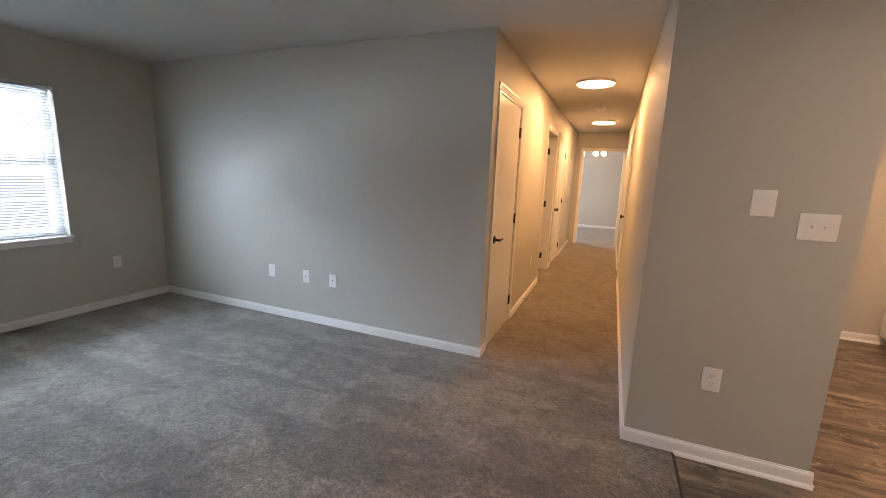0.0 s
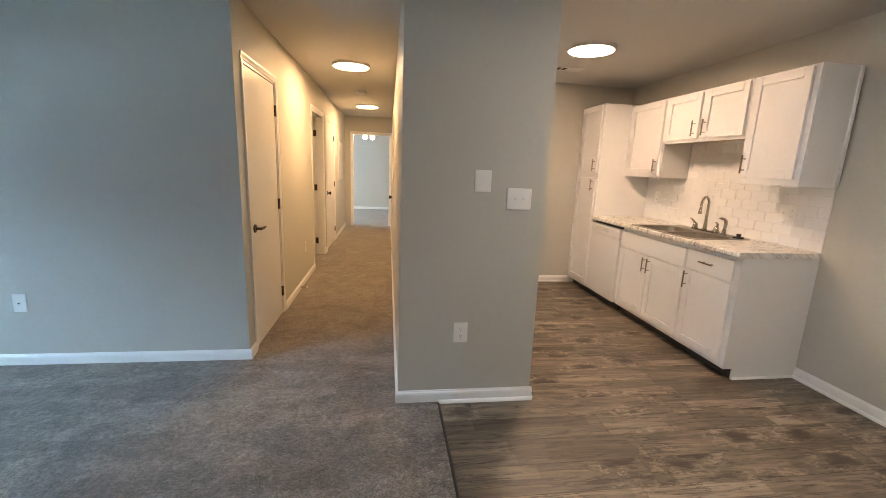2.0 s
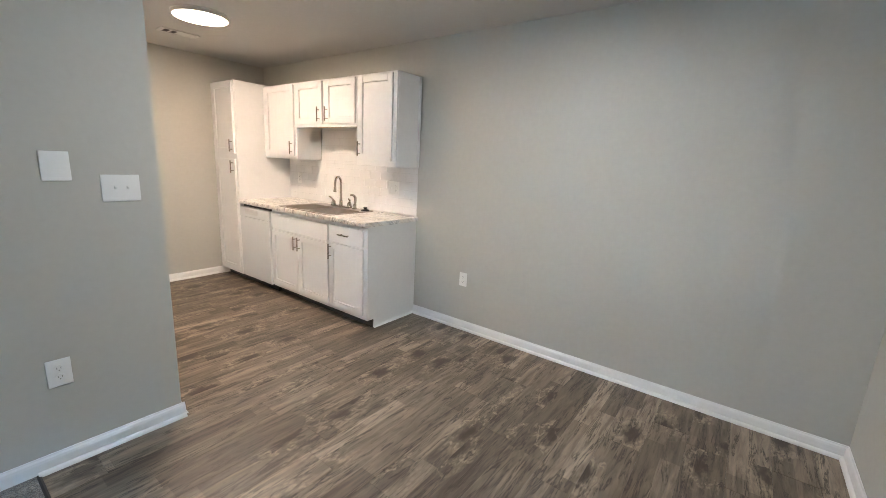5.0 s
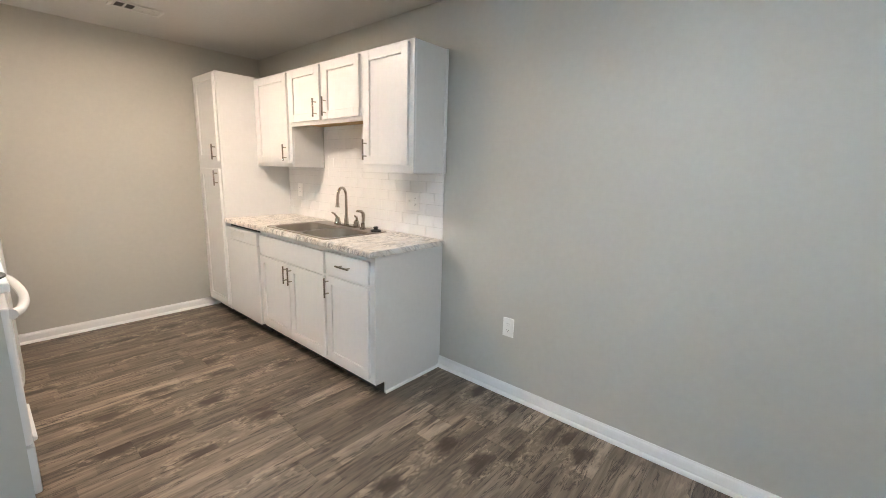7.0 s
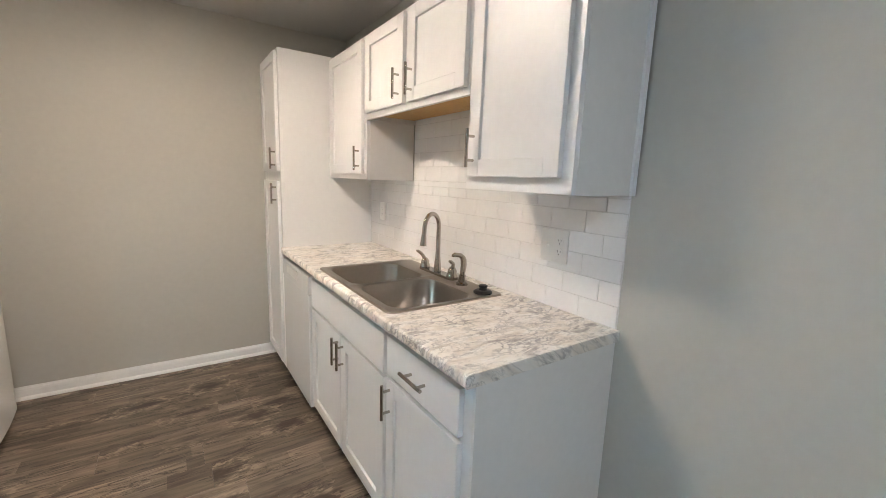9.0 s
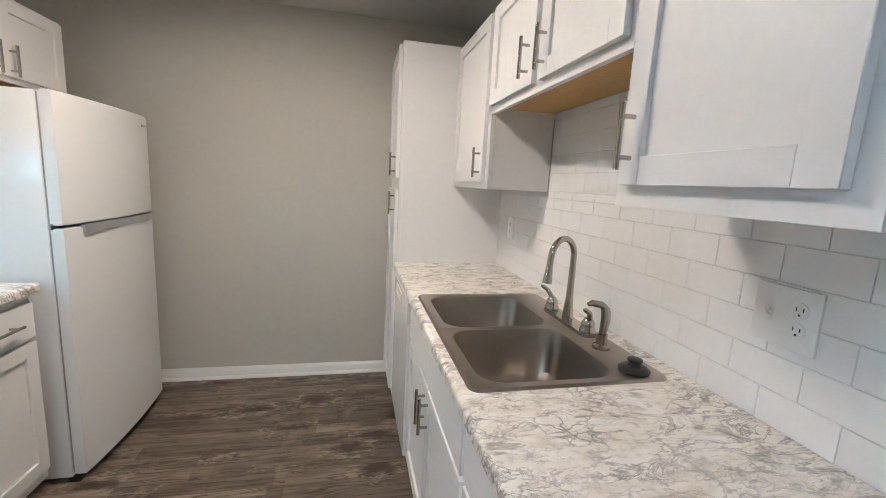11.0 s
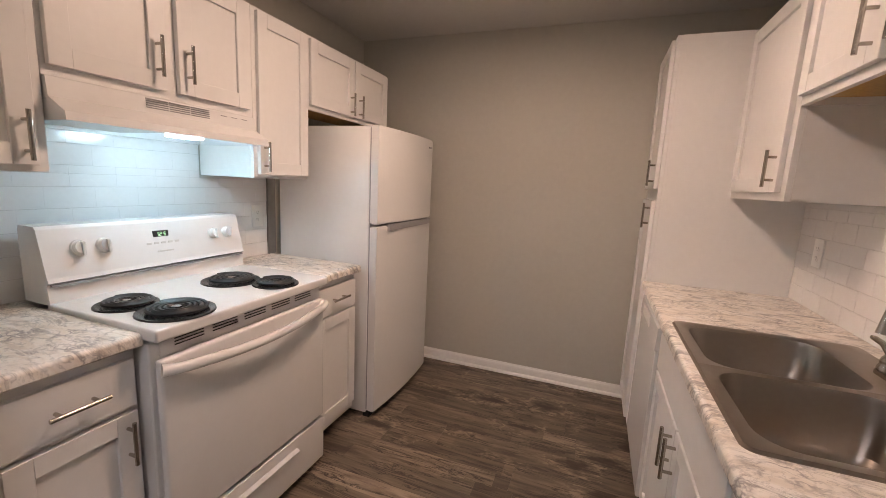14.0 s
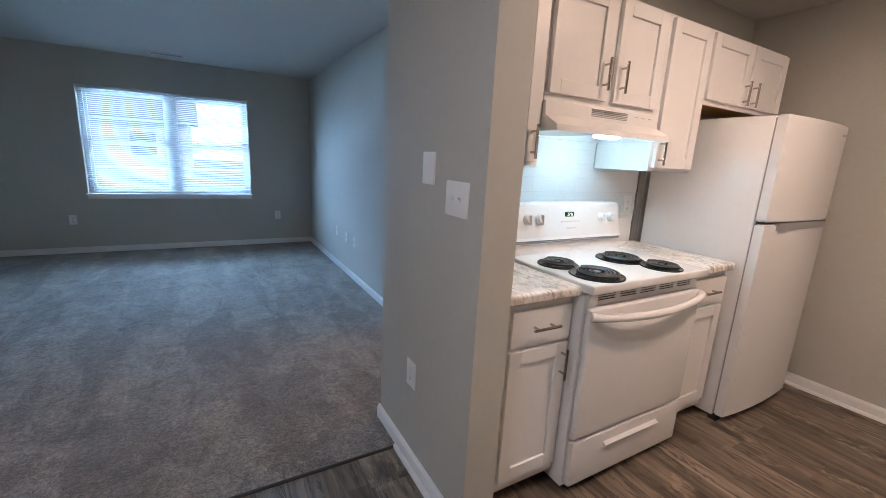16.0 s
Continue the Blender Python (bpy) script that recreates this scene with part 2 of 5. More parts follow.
def laminate_material():
    """Cream marble-pattern laminate with grey-brown broken veins."""
    mat = bpy.data.materials.new("marble_laminate")
    mat.use_nodes = True
    nt = mat.node_tree
    b = nt.nodes["Principled BSDF"]
    geo = nt.nodes.new("ShaderNodeNewGeometry")
    xyz, over = nt.nodes.new("ShaderNodeSeparateXYZ"), nt.nodes.new("ShaderNodeCombineXYZ")
    nt.links.new(geo.outputs["Position"], xyz.inputs[0])
    nt.links.new(scalar(nt, "ADD", xyz.outputs[0], xyz.outputs[2]), over.inputs[0])
    nt.links.new(scalar(nt, "ADD", xyz.outputs[1], scalar(nt, "MULTIPLY", xyz.outputs[2], 0.3)), over.inputs[1])
    v = over.outputs[0]
    rot = nt.nodes.new("ShaderNodeMapping")
    rot.inputs["Rotation"].default_value, rot.inputs["Scale"].default_value = (0, 0, radians(66)), (0.85, 2.3, 1.0)
    nt.links.new(v, rot.inputs["Vector"])
    base_n = noise_node(nt, rot.outputs[0], 9.0, 5, 0.6, 1.0)
    base = ramp_node(nt, [(0.30, (0.64, 0.57, 0.49)), (0.46, (0.78, 0.725, 0.655)), (0.60, (0.85, 0.82, 0.775))])
    nt.links.new(base_n.outputs["Fac"], base.inputs["Fac"])
    col = base.outputs[0]
    wv = nt.nodes.new("ShaderNodeVectorMath")
    wv.operation = "MULTIPLY_ADD"
    wv.inputs[1].default_value = (0.24, 0.24, 0.24)
    nt.links.new(noise_node(nt, v, 9.0, 4, 0.6).outputs["Color"], wv.inputs[0])
    nt.links.new(rot.outputs[0], wv.inputs[2])
    vor = nt.nodes.new("ShaderNodeTexVoronoi")
    vor.feature, vor.inputs["Scale"].default_value = "DISTANCE_TO_EDGE", 15.0
    nt.links.new(wv.outputs[0], vor.inputs["Vector"])
    vein = ramp_node(nt, [(0.0, (0.8, 0.8, 0.8)), (0.04, (0.55, 0.55, 0.55)), (0.11, (0, 0, 0))])
    nt.links.new(vor.outputs["Distance"], vein.inputs["Fac"])
    p_ramp = ramp_node(nt, [(0.44, (0.03, 0.03, 0.03)), (0.62, (1, 1, 1))])
    nt.links.new(noise_node(nt, v, 8.0, 4, 0.6).outputs["Fac"], p_ramp.inputs["Fac"])
    col = mix(nt, "MIX", mix(nt, "MULTIPLY", 1.0, vein.outputs[0], p_ramp.outputs[0]), col, (0.17, 0.16, 0.165))
    soft_vein = ramp_node(nt, [(0.0, (0.55, 0.55, 0.55)), (0.28, (0, 0, 0))])
    nt.links.new(vor.outputs["Distance"], soft_vein.inputs["Fac"])
    s_gate = ramp_node(nt, [(0.53, (0, 0, 0)), (0.66, (1, 1, 1))])
    nt.links.new(noise_node(nt, v, 17.0, 4, 0.6).outputs["Fac"], s_gate.inputs["Fac"])
    col = mix(nt, "MIX", mix(nt, "MULTIPLY", 1.0, soft_vein.outputs[0], s_gate.outputs[0]), col, (0.30, 0.285, 0.28))
    for scale, width, dark in ((11.0, 0.013, 0.5), (6.0, 0.012, 0.85)):
        n = noise_node(nt, rot.outputs[0], scale, 5, 0.62, 0.9)
        off = nt.nodes.new("ShaderNodeMath")
        off.operation = "SUBTRACT"
        off.inputs[1].default_value = 0.5
        nt.links.new(n.outputs["Fac"], off.inputs[0])
        ab = nt.nodes.new("ShaderNodeMath")
        ab.operation = "ABSOLUTE"
        nt.links.new(off.outputs[0], ab.inputs[0])
        line = ramp_node(nt, [(0.0, (dark, dark, dark)), (width * 0.5, (dark * 0.55,) * 3), (width * 1.6, (0, 0, 0))])
        nt.links.new(ab.outputs[0], line.inputs["Fac"])
        gate = noise_node(nt, v, scale * 0.55, 3, 0.6)
        g_ramp = ramp_node(nt, [(0.46, (0, 0, 0)), (0.60, (1, 1, 1))])
        nt.links.new(gate.outputs["Fac"], g_ramp.inputs["Fac"])
        fac = mix(nt, "MULTIPLY", 1.0, line.outputs[0], g_ramp.outputs[0])
        col = mix(nt, "MIX", fac, col, (0.20, 0.185, 0.185))
    # dark broken flecks that run with the veins
    fleck = ramp_node(nt, [(0.55, (0, 0, 0)), (0.61, (0.5, 0.5, 0.5)), (0.70, (0.92, 0.92, 0.92))])
    nt.links.new(noise_node(nt, rot.outputs[0], 11.0, 6, 0.66, 0.8).outputs["Fac"], fleck.inputs["Fac"])
    col = mix(nt, "MIX", fleck.outputs[0], col, (0.21, 0.185, 0.175))
    nt.links.new(col, b.inputs["Base Color"])
    b.inputs["Roughness"].default_value = 0.32
    return mat


def brushed(name, colour, rough, stretch):
    mat = material(name, colour, rough, 1.0, 10, 0.05)
    nt = mat.node_tree
    tc = nt.nodes.new("ShaderNodeTexCoord")
    n = noise_node(nt, mapped(nt, tc.outputs["Object"], stretch), 30, 3)
    mr = nt.nodes.new("ShaderNodeMapRange")
    mr.inputs["To Min"].default_value, mr.inputs["To Max"].default_value = rough - 0.015, rough + 0.02
    nt.links.new(n.outputs["Fac"], mr.inputs["Value"])
    nt.links.new(mr.outputs[0], nt.nodes["Principled BSDF"].inputs["Roughness"])
    return mat


def glass_material():
    mat = bpy.data.materials.new("window_glass")
    mat.use_nodes = True
    b = mat.node_tree.nodes["Principled BSDF"]
    b.inputs["Transmission Weight"].default_value, b.inputs["Roughness"].default_value, b.inputs["IOR"].default_value = 1.0, 0.0, 1.05
    return mat


def slat_material():
    mat = material("blind_slat", (0.62, 0.63, 0.64), 0.45, 0, 8, 0.03)
    nt = mat.node_tree
    tr, mx = nt.nodes.new("ShaderNodeBsdfTranslucent"), nt.nodes.new("ShaderNodeMixShader")
    tr.inputs["Color"].default_value = (0.6, 0.63, 0.66, 1)
    mx.inputs["Fac"].default_value = 0.22
    nt.links.new(nt.nodes["Principled BSDF"].outputs[0], mx.inputs[1])
    nt.links.new(tr.outputs[0], mx.inputs[2])
    nt.links.new(mx.outputs[0], nt.nodes["Material Output"].inputs["Surface"])
    return mat


M_WALL = material("wall_paint", (0.507, 0.492, 0.442), 0.60, 0, 5, 0.035, 0.09, 260)
M_CEIL = material("ceiling_paint", (0.56, 0.55, 0.53), 0.8, 0, 5, 0.03, 0.5, 170)
M_TRIM = material("trim_paint", (0.80, 0.795, 0.78), 0.35, 0, 6, 0.03)
M_DOOR = material("door_paint", (0.74, 0.72, 0.68), 0.38, 0, 5, 0.03, 0.08, 160)
M_CAB = material("cabinet_paint", (0.78, 0.775, 0.765), 0.36, 0, 6, 0.025, 0.05, 200)
M_CABIN = material("cabinet_side", (0.76, 0.745, 0.72), 0.42, 0, 6, 0.03)
M_WHITE = material("appliance_enamel", (0.76, 0.76, 0.755), 0.24, 0, 6, 0.02, 0.06, 420)
M_PLATE = material("plate_plastic", (0.83, 0.825, 0.80), 0.32, 0, 20, 0.02)
M_TILE = material("tile_glaze", (0.80, 0.795, 0.785), 0.16, 0, 10, 0.025, 0.05, 30)
M_GROUT = material("grout", (0.67, 0.66, 0.645), 0.85, 0, 30, 0.1, 0.2, 300)
M_RAW = material("raw_wood", (0.50, 0.30, 0.10), 0.55, 0, 14, 0.18)
# near-black for the shade in gaps and slots; range feet and subfloor too
M_DARK = material("dark_gap", (0.03, 0.028, 0.026), 0.7, 0, 10, 0.1)
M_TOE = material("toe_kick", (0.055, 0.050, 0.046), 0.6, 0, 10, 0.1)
M_GREY = material("gap_shade", (0.17, 0.17, 0.168), 0.7, 0, 8, 0.08)
M_BLACK = material("black_rubber", (0.018, 0.018, 0.018), 0.4, 0, 20, 0.1)
M_COIL = material("burner_coil", (0.022, 0.021, 0.021), 0.42, 0.2, 30, 0.2)
M_PAN = material("drip_pan", (0.03, 0.03, 0.032), 0.22, 0.3, 20, 0.1)
M_BRONZE = material("dark_bronze", (0.055, 0.042, 0.034), 0.4, 0.8, 20, 0.1)
M_NICKEL = brushed("brushed_nickel", (0.42, 0.385, 0.345), 0.22, (1, 1, 12))
M_STEEL = brushed("sink_steel", (0.37, 0.322, 0.278), 0.29, (1, 1, 1))
M_THRESH = material("threshold_strip", (0.035, 0.028, 0.023), 0.5, 0, 20, 0.1)
M_HANDLE = material("grey_plastic", (0.30, 0.30, 0.31), 0.4, 0, 20, 0.05)
M_MARK = material("printed_mark", (0.33, 0.33, 0.34), 0.5)
M_VENT = material("vent_enamel", (0.62, 0.61, 0.59), 0.5, 0, 10, 0.04)
M_CARPET, M_CARPET_HALL = carpet_material("carpet", 1.0), carpet_material("hall_carpet", 0.25)
M_PLANK, M_LAM, M_GLASS, M_SLAT = plank_material(), laminate_material(), glass_material(), slat_material()
M_LED = glow("led_diffuser", WARM, LED_POWER * 1.0)
M_LED_HALL = glow("hall_led_diffuser", HALL_WARM, LED_POWER * 1.18)
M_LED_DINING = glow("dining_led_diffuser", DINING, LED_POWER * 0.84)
M_HOODLAMP = glow("hood_lamp", COOL, HOOD_POWER)
M_BULB = glow("fan_bulb", (1.0, 0.80, 0.55), 60.0)
M_DIGIT = glow("clock_digit", (0.25, 1.0, 0.35), 2.5)
M_DAYLIGHT = glow("daylight_glow", (0.34, 0.68, 1.0), 2.3)
M_GRASS = material("pale_ground", (0.26, 0.27, 0.25), 0.9, 0, 3, 0.35, 0.5, 40)
M_SIDING = material("siding", (0.72, 0.74, 0.76), 0.6, 0, 3, 0.05)
M_ROOF = material("roof_shingle", (0.36, 0.38, 0.41), 0.9, 0, 8, 0.15)
M_PANE = material("far_pane", (0.30, 0.36, 0.42), 0.1, 0, 3, 0.1)
M_BARK = material("bark", (0.12, 0.09, 0.065), 0.9, 0, 10, 0.3, 0.6, 30)


# ---- mesh helpers ----
CENTRE = {}


def box(bm, x0, x1, y0, y1, z0, z1, bev=0.0, seg=2):
    m = Matrix.LocRotScale(((x0 + x1) / 2, (y0 + y1) / 2, (z0 + z1) / 2), None, (abs(x1 - x0), abs(y1 - y0), abs(z1 - z0)))
    made = bmesh.ops.create_cube(bm, size=1, matrix=m)["verts"]
    if bev:
        edges = list({e for v in made for e in v.link_edges})
        bmesh.ops.bevel(bm, geom=edges, offset=bev, segments=seg, affect="EDGES", profile=0.6)
    return bm


def cyl(bm, p0, p1, r0, r1=None, seg=16):
    p0, p1 = Vector(p0), Vector(p1)
    turn = (p1 - p0).to_track_quat("Z", "Y").to_matrix().to_4x4()
    m = Matrix.Translation((p0 + p1) / 2) @ turn
    bmesh.ops.create_cone(bm, cap_ends=True, segments=seg, radius1=r0, radius2=r0 if r1 is None else r1, depth=(p1 - p0).length, matrix=m)
    return bm


def prism(bm, pts, w0, w1, where):
    """Extrudes the 2D outline pts from w0 to w1; where(u, v, w) gives the place."""
    a = [bm.verts.new(where(u, v, w0)) for u, v in pts]
    b = [bm.verts.new(where(u, v, w1)) for u, v in pts]
    n = len(pts)
    bm.faces.new(a)
    bm.faces.new(b[::-1])
    for i in range(n):
        bm.faces.new((a[i], b[i], b[(i + 1) % n], a[(i + 1) % n]))
    bmesh.ops.recalc_face_normals(bm, faces=bm.faces[:])
    return bm


def tube(bm, pts, radii, seg=14):
    """A round bar along pts."""
    pts = [Vector(p) for p in pts]
    if isinstance(radii, float):
        radii = [radii] * len(pts)
    rings, side = [], None
    for i, p in enumerate(pts):
        ahead = (pts[min(i + 1, len(pts) - 1)] - pts[max(i - 1, 0)]).normalized()
        if side is None:
            side = ahead.orthogonal().normalized()
        side = (side - ahead * side.dot(ahead)).normalized()
        up = ahead.cross(side)
        rings.append([bm.verts.new(p + radii[i] * (math.cos(a) * side + math.sin(a) * up)) for a in (2 * math.pi * k / seg for k in range(seg))])
    for r0, r1 in zip(rings, rings[1:]):
        for k in range(seg):
            bm.faces.new((r0[k], r0[(k + 1) % seg], r1[(k + 1) % seg], r1[k]))
    bm.faces.new(rings[0][::-1])
    bm.faces.new(rings[-1])
    bmesh.ops.recalc_face_normals(bm, faces=bm.faces[:])
    return bm


def lathe(bm, profile, centre, seg=28, axis="z"):
    """Turns (radius, height) pairs round an axis through centre."""
    c = Vector(centre)
    rings = []
    for r, h in profile:
        ring = []
        for k in range(seg):
            a = 2 * math.pi * k / seg
            u, v = r * math.cos(a), r * math.sin(a)
            off = {"z": (u, v, h), "y": (u, h, v), "x": (h, u, v)}[axis]
            ring.append(bm.verts.new(c + Vector(off)))
        rings.append(ring)
    for r0, r1 in zip(rings, rings[1:]):
        for k in range(seg):
            bm.faces.new((r0[k], r0[(k + 1) % seg], r1[(k + 1) % seg], r1[k]))
    bm.faces.new(rings[0][::-1])
    bm.faces.new(rings[-1])
    bmesh.ops.recalc_face_normals(bm, faces=bm.faces[:])
    return bm


def part(name, bm, mat, parent=None, label="", smooth=False):
    """Links a bmesh as one mesh object, its origin in its middle, under a thing or a part whose frame it was built in."""
    lo = Vector([min(v.co[i] for v in bm.verts) for i in range(3)])
    hi = Vector([max(v.co[i] for v in bm.verts) for i in range(3)])
    mid = (lo + hi) / 2
    if parent is None:
        mid.z = lo.z
    bmesh.ops.translate(bm, verts=bm.verts, vec=-mid)
    me = bpy.data.meshes.new(name)
    bm.to_mesh(me)
    bm.free()
    me.materials.append(mat)
    for p in me.polygons:
        p.use_smooth = smooth
    if smooth:
        me.set_sharp_from_angle(angle=radians(38))
    ob = new(name, me)
    ob.location = mid - CENTRE.get(parent.name if parent else "", Vector())
    CENTRE[ob.name] = mid
    if parent:
        ob.parent = parent
    if label:
        tagged(ob, label)
    return ob


def thing(name, m, label, category, group="", kind=""):
    ob = new(name)
    ob.empty_display_size = 0.1
    ob.matrix_world = m
    CENTRE[ob.name] = Vector()
    return tagged(ob, label, category, group, kind)


def structure(name, bm, mat, label, category, smooth=False):
    return tagged(part(name, bm, mat, None, label, smooth), "", category, "", "structure")


def B():
    return bmesh.new()


# ---- walls, ceiling, floors ----
def wall(name, along, side0, side1, a0, a1, openings=(), z1=CEIL, label="warm grey painted drywall wall"):
    """A wall along x or y between side0 and side1, from a0 to a1, with openings (from, to, bottom, top)."""
    bm = B()

    def block(u0, u1, z0, z2):
        if u1 - u0 > 1e-4 and z2 - z0 > 1e-4:
            if along == "y":
                box(bm, side0, side1, u0, u1, z0, z2)
            else:
                box(bm, u0, u1, side0, side1, z0, z2)
    at = a0
    for u0, u1, z0, z2 in openings:
        block(at, u0, -0.02, z1)
        block(u0, u1, -0.02, z0)
        block(u0, u1, z2, z1)
        at = u1
    block(at, a1, -0.02, z1)
    return structure(name, bm, M_WALL, label, "wall")


WIN = (0.54, 2.345, 0.72, 2.005)
DOOR1, DOOR2, DOOR3 = (3.34, 4.115, 0, 2.03), (5.78, 6.66, 0, 2.04), (6.93, 7.88, 0, 2.05)
DOOR_E = (6.45, 7.21, 0, 2.03)
DOOR_END = (-0.375, 0.445, 0, 2.03)
wall("wall_west", "y", WEST - 0.15, WEST, SOUTH, LIVING_N, [WIN])
wall("wall_south", "x", SOUTH - 0.12, SOUTH, WEST - 0.15, EAST + 0.12)
wall("wall_east", "y", EAST, EAST + 0.12, SOUTH, NORTH)
wall("wall_north_kitchen", "x", NORTH, NORTH + 0.12, KIT_W, EAST + 0.12)
wall("wall_living_north", "x", LIVING_N, LIVING_N + 0.12, WEST - 0.15, HALL_W)
wall("wall_hall_west", "y", HALL_W - 0.12, HALL_W, LIVING_N + 0.12, HALL_N, [DOOR1, DOOR2, DOOR3])
wall("wall_hall_east", "y", HALL_E, KIT_W, STUB_Y + STUB_T, HALL_N, [DOOR_E])
wall("wall_stub", "x", STUB_Y, STUB_Y + STUB_T, HALL_E, STUB_X, label="warm grey painted end wall between hall and kitchen")
wall("wall_hall_end", "x", HALL_N, HALL_N + 0.12, HALL_W - 0.12, KIT_W, [DOOR_END])
# bedroom beyond the hall
wall("wall_bedroom_north", "x", 13.28, 13.40, -2.7, 2.6, label="pale grey painted bedroom wall")
# opening added out of view, to let the bedroom lamp's light in
wall("wall_bedroom_west", "y", -2.72, -2.60, HALL_N, 13.28, [(10.85, 12.35, 0.75, 2.05)], label="pale grey painted bedroom wall")
wall("wall_bedroom_east", "y", 2.5, 2.62, HALL_N, 13.28, label="pale grey painted bedroom wall")
wall("wall_bedroom_south", "x", HALL_N, HALL_N + 0.12, -2.6, HALL_W - 0.12, label="pale grey painted bedroom wall")
wall("wall_bedroom_south_east", "x", HALL_N, HALL_N + 0.12, KIT_W, 2.5, label="pale grey painted bedroom wall")
# small rooms behind the hall doors
wall("wall_bath_west", "y", -2.42, -2.30, LIVING_N + 0.12, HALL_N, label="plain wall closing the side rooms")
wall("wall_bath_north", "x", 6.95, 7.05, -2.30, HALL_W - 0.12, label="plain wall closing the bathroom")
wall("wall_bath_south", "x", 5.0, 5.1, -2.30, HALL_W - 0.12, label="plain wall closing the bathroom")
wall("wall_closet_east", "y", 1.9, 2.0, NORTH + 0.12, HALL_N, label="plain wall closing the east room")

bm = B()
box(bm, WEST - 0.15, EAST + 0.12, SOUTH - 0.12, LIVING_N + 0.12, CEIL, CEIL + 0.1)
box(bm, -2.72, EAST + 0.12, LIVING_N + 0.12, 13.40, CEIL, CEIL + 0.1)
structure("ceiling", bm, M_CEIL, "off-white painted ceiling with fine stipple", "ceiling")

bm = B()
prism(bm, [(WEST, SOUTH), (SEAM - 0.006, SOUTH), (SEAM - 0.006, STUB_Y), (HALL_E, STUB_Y), (HALL_E, LIVING_N), (WEST, LIVING_N)], -0.03, 0.006, lambda u, v, w: (u, v, w))
structure("carpet", bm, M_CARPET, "grey-beige cut-pile carpet with vacuum strokes", "carpet")
for x0, x1, y0, y1, room in ((HALL_W, HALL_E, LIVING_N, HALL_N, "hall"), (-2.3, HALL_W, LIVING_N + 0.12, HALL_N, "side rooms"),
                             (HALL_E, 1.9, NORTH + 0.12, HALL_N, "east room"), (-2.6, 2.5, HALL_N, 13.28, "bedroom")):
    bm = B()
    box(bm, x0, x1, y0, y1, -0.03, 0.006)
    structure("carpet", bm, M_CARPET_HALL, "grey-beige cut-pile carpet in the " + room, "carpet")
bm = B()
box(bm, SEAM - 0.006, EAST, SOUTH, NORTH, -0.03, -0.004)
floor = structure("floor", bm, M_DARK, "grey-brown wood-look vinyl plank floor with knots", "floor")
bm = B()
prism(bm, [(0, 0), (0.019, 0), (0.017, 0.005), (0.010, 0.009), (0.002, 0.006)], SOUTH, STUB_Y, lambda u, v, w: (SEAM - 0.009 + u, w, v))
structure("threshold", bm, M_THRESH, "dark metal strip between carpet and planks", "threshold")


# ---- baseboards ----
def baseboard(p0, p1, inward, shoe=False, height=0.078):
    """A moulded board along a wall from p0 to p1; inward is the way into the room."""
    p0, p1, n = Vector((*p0, 0)), Vector((*p1, 0)), Vector((*inward, 0))
    way, span = (p1 - p0).normalized(), (p1 - p0).length
    prof = [(0, 0), (0.014, 0), (0.014, height - 0.024), (0.0115, height - 0.013), (0.006, height - 0.006), (0.004, height), (0, height)]
    ob = structure("baseboard", prism(B(), prof, 0, span, lambda u, v, w: p0 + way * w + n * u + Vector((0, 0, v))), M_TRIM,
                   "white moulded wooden baseboard along the wall", "baseboard")
    if shoe:
        q = [(0.014, 0)] + [(0.014 + 0.016 * math.cos(a), 0.019 * math.sin(a)) for a in (i * math.pi / 12 for i in range(7))]
        part("shoe_moulding", prism(B(), q, 0, span, lambda u, v, w: p0 + way * w + n * u + Vector((0, 0, v))), M_TRIM, ob)
    return ob


baseboard((WEST, SOUTH), (WEST, LIVING_N), (1, 0))
baseboard((WEST, LIVING_N), (HALL_W + 0.014, LIVING_N), (0, -1))
baseboard((HALL_W, LIVING_N), (HALL_W, DOOR1[0] - 0.045), (1, 0))
baseboard((HALL_W, DOOR1[1] + 0.045), (HALL_W, DOOR2[0] - 0.045), (1, 0))

baseboard((HALL_W, DOOR2[1] + 0.045), (HALL_W, DOOR3[0] - 0.045), (1, 0))
baseboard((HALL_W, DOOR3[1] + 0.045), (HALL_W, HALL_N), (1, 0))
baseboard((HALL_E, STUB_Y), (HALL_E, DOOR_E[0] - 0.045), (-1, 0))
baseboard((HALL_E, DOOR_E[1] + 0.045), (HALL_E, HALL_N), (-1, 0))
baseboard((HALL_E - 0.014, STUB_Y), (SEAM, STUB_Y), (0, -1))
baseboard((SEAM, STUB_Y), (STUB_X + 0.014, STUB_Y), (0, -1), True)
baseboard((STUB_X, STUB_Y), (STUB_X, STUB_Y + STUB_T), (1, 0), True)
baseboard((EAST, SOUTH), (EAST, 2.68), (-1, 0), True)
baseboard((SEAM, SOUTH), (EAST, SOUTH), (0, 1), True)
baseboard((WEST, SOUTH), (SEAM, SOUTH), (0, 1))
baseboard((KIT_W, NORTH), (2.80, NORTH), (0, -1), True)
baseboard((-2.6, 13.28), (2.5, 13.28), (0, -1))


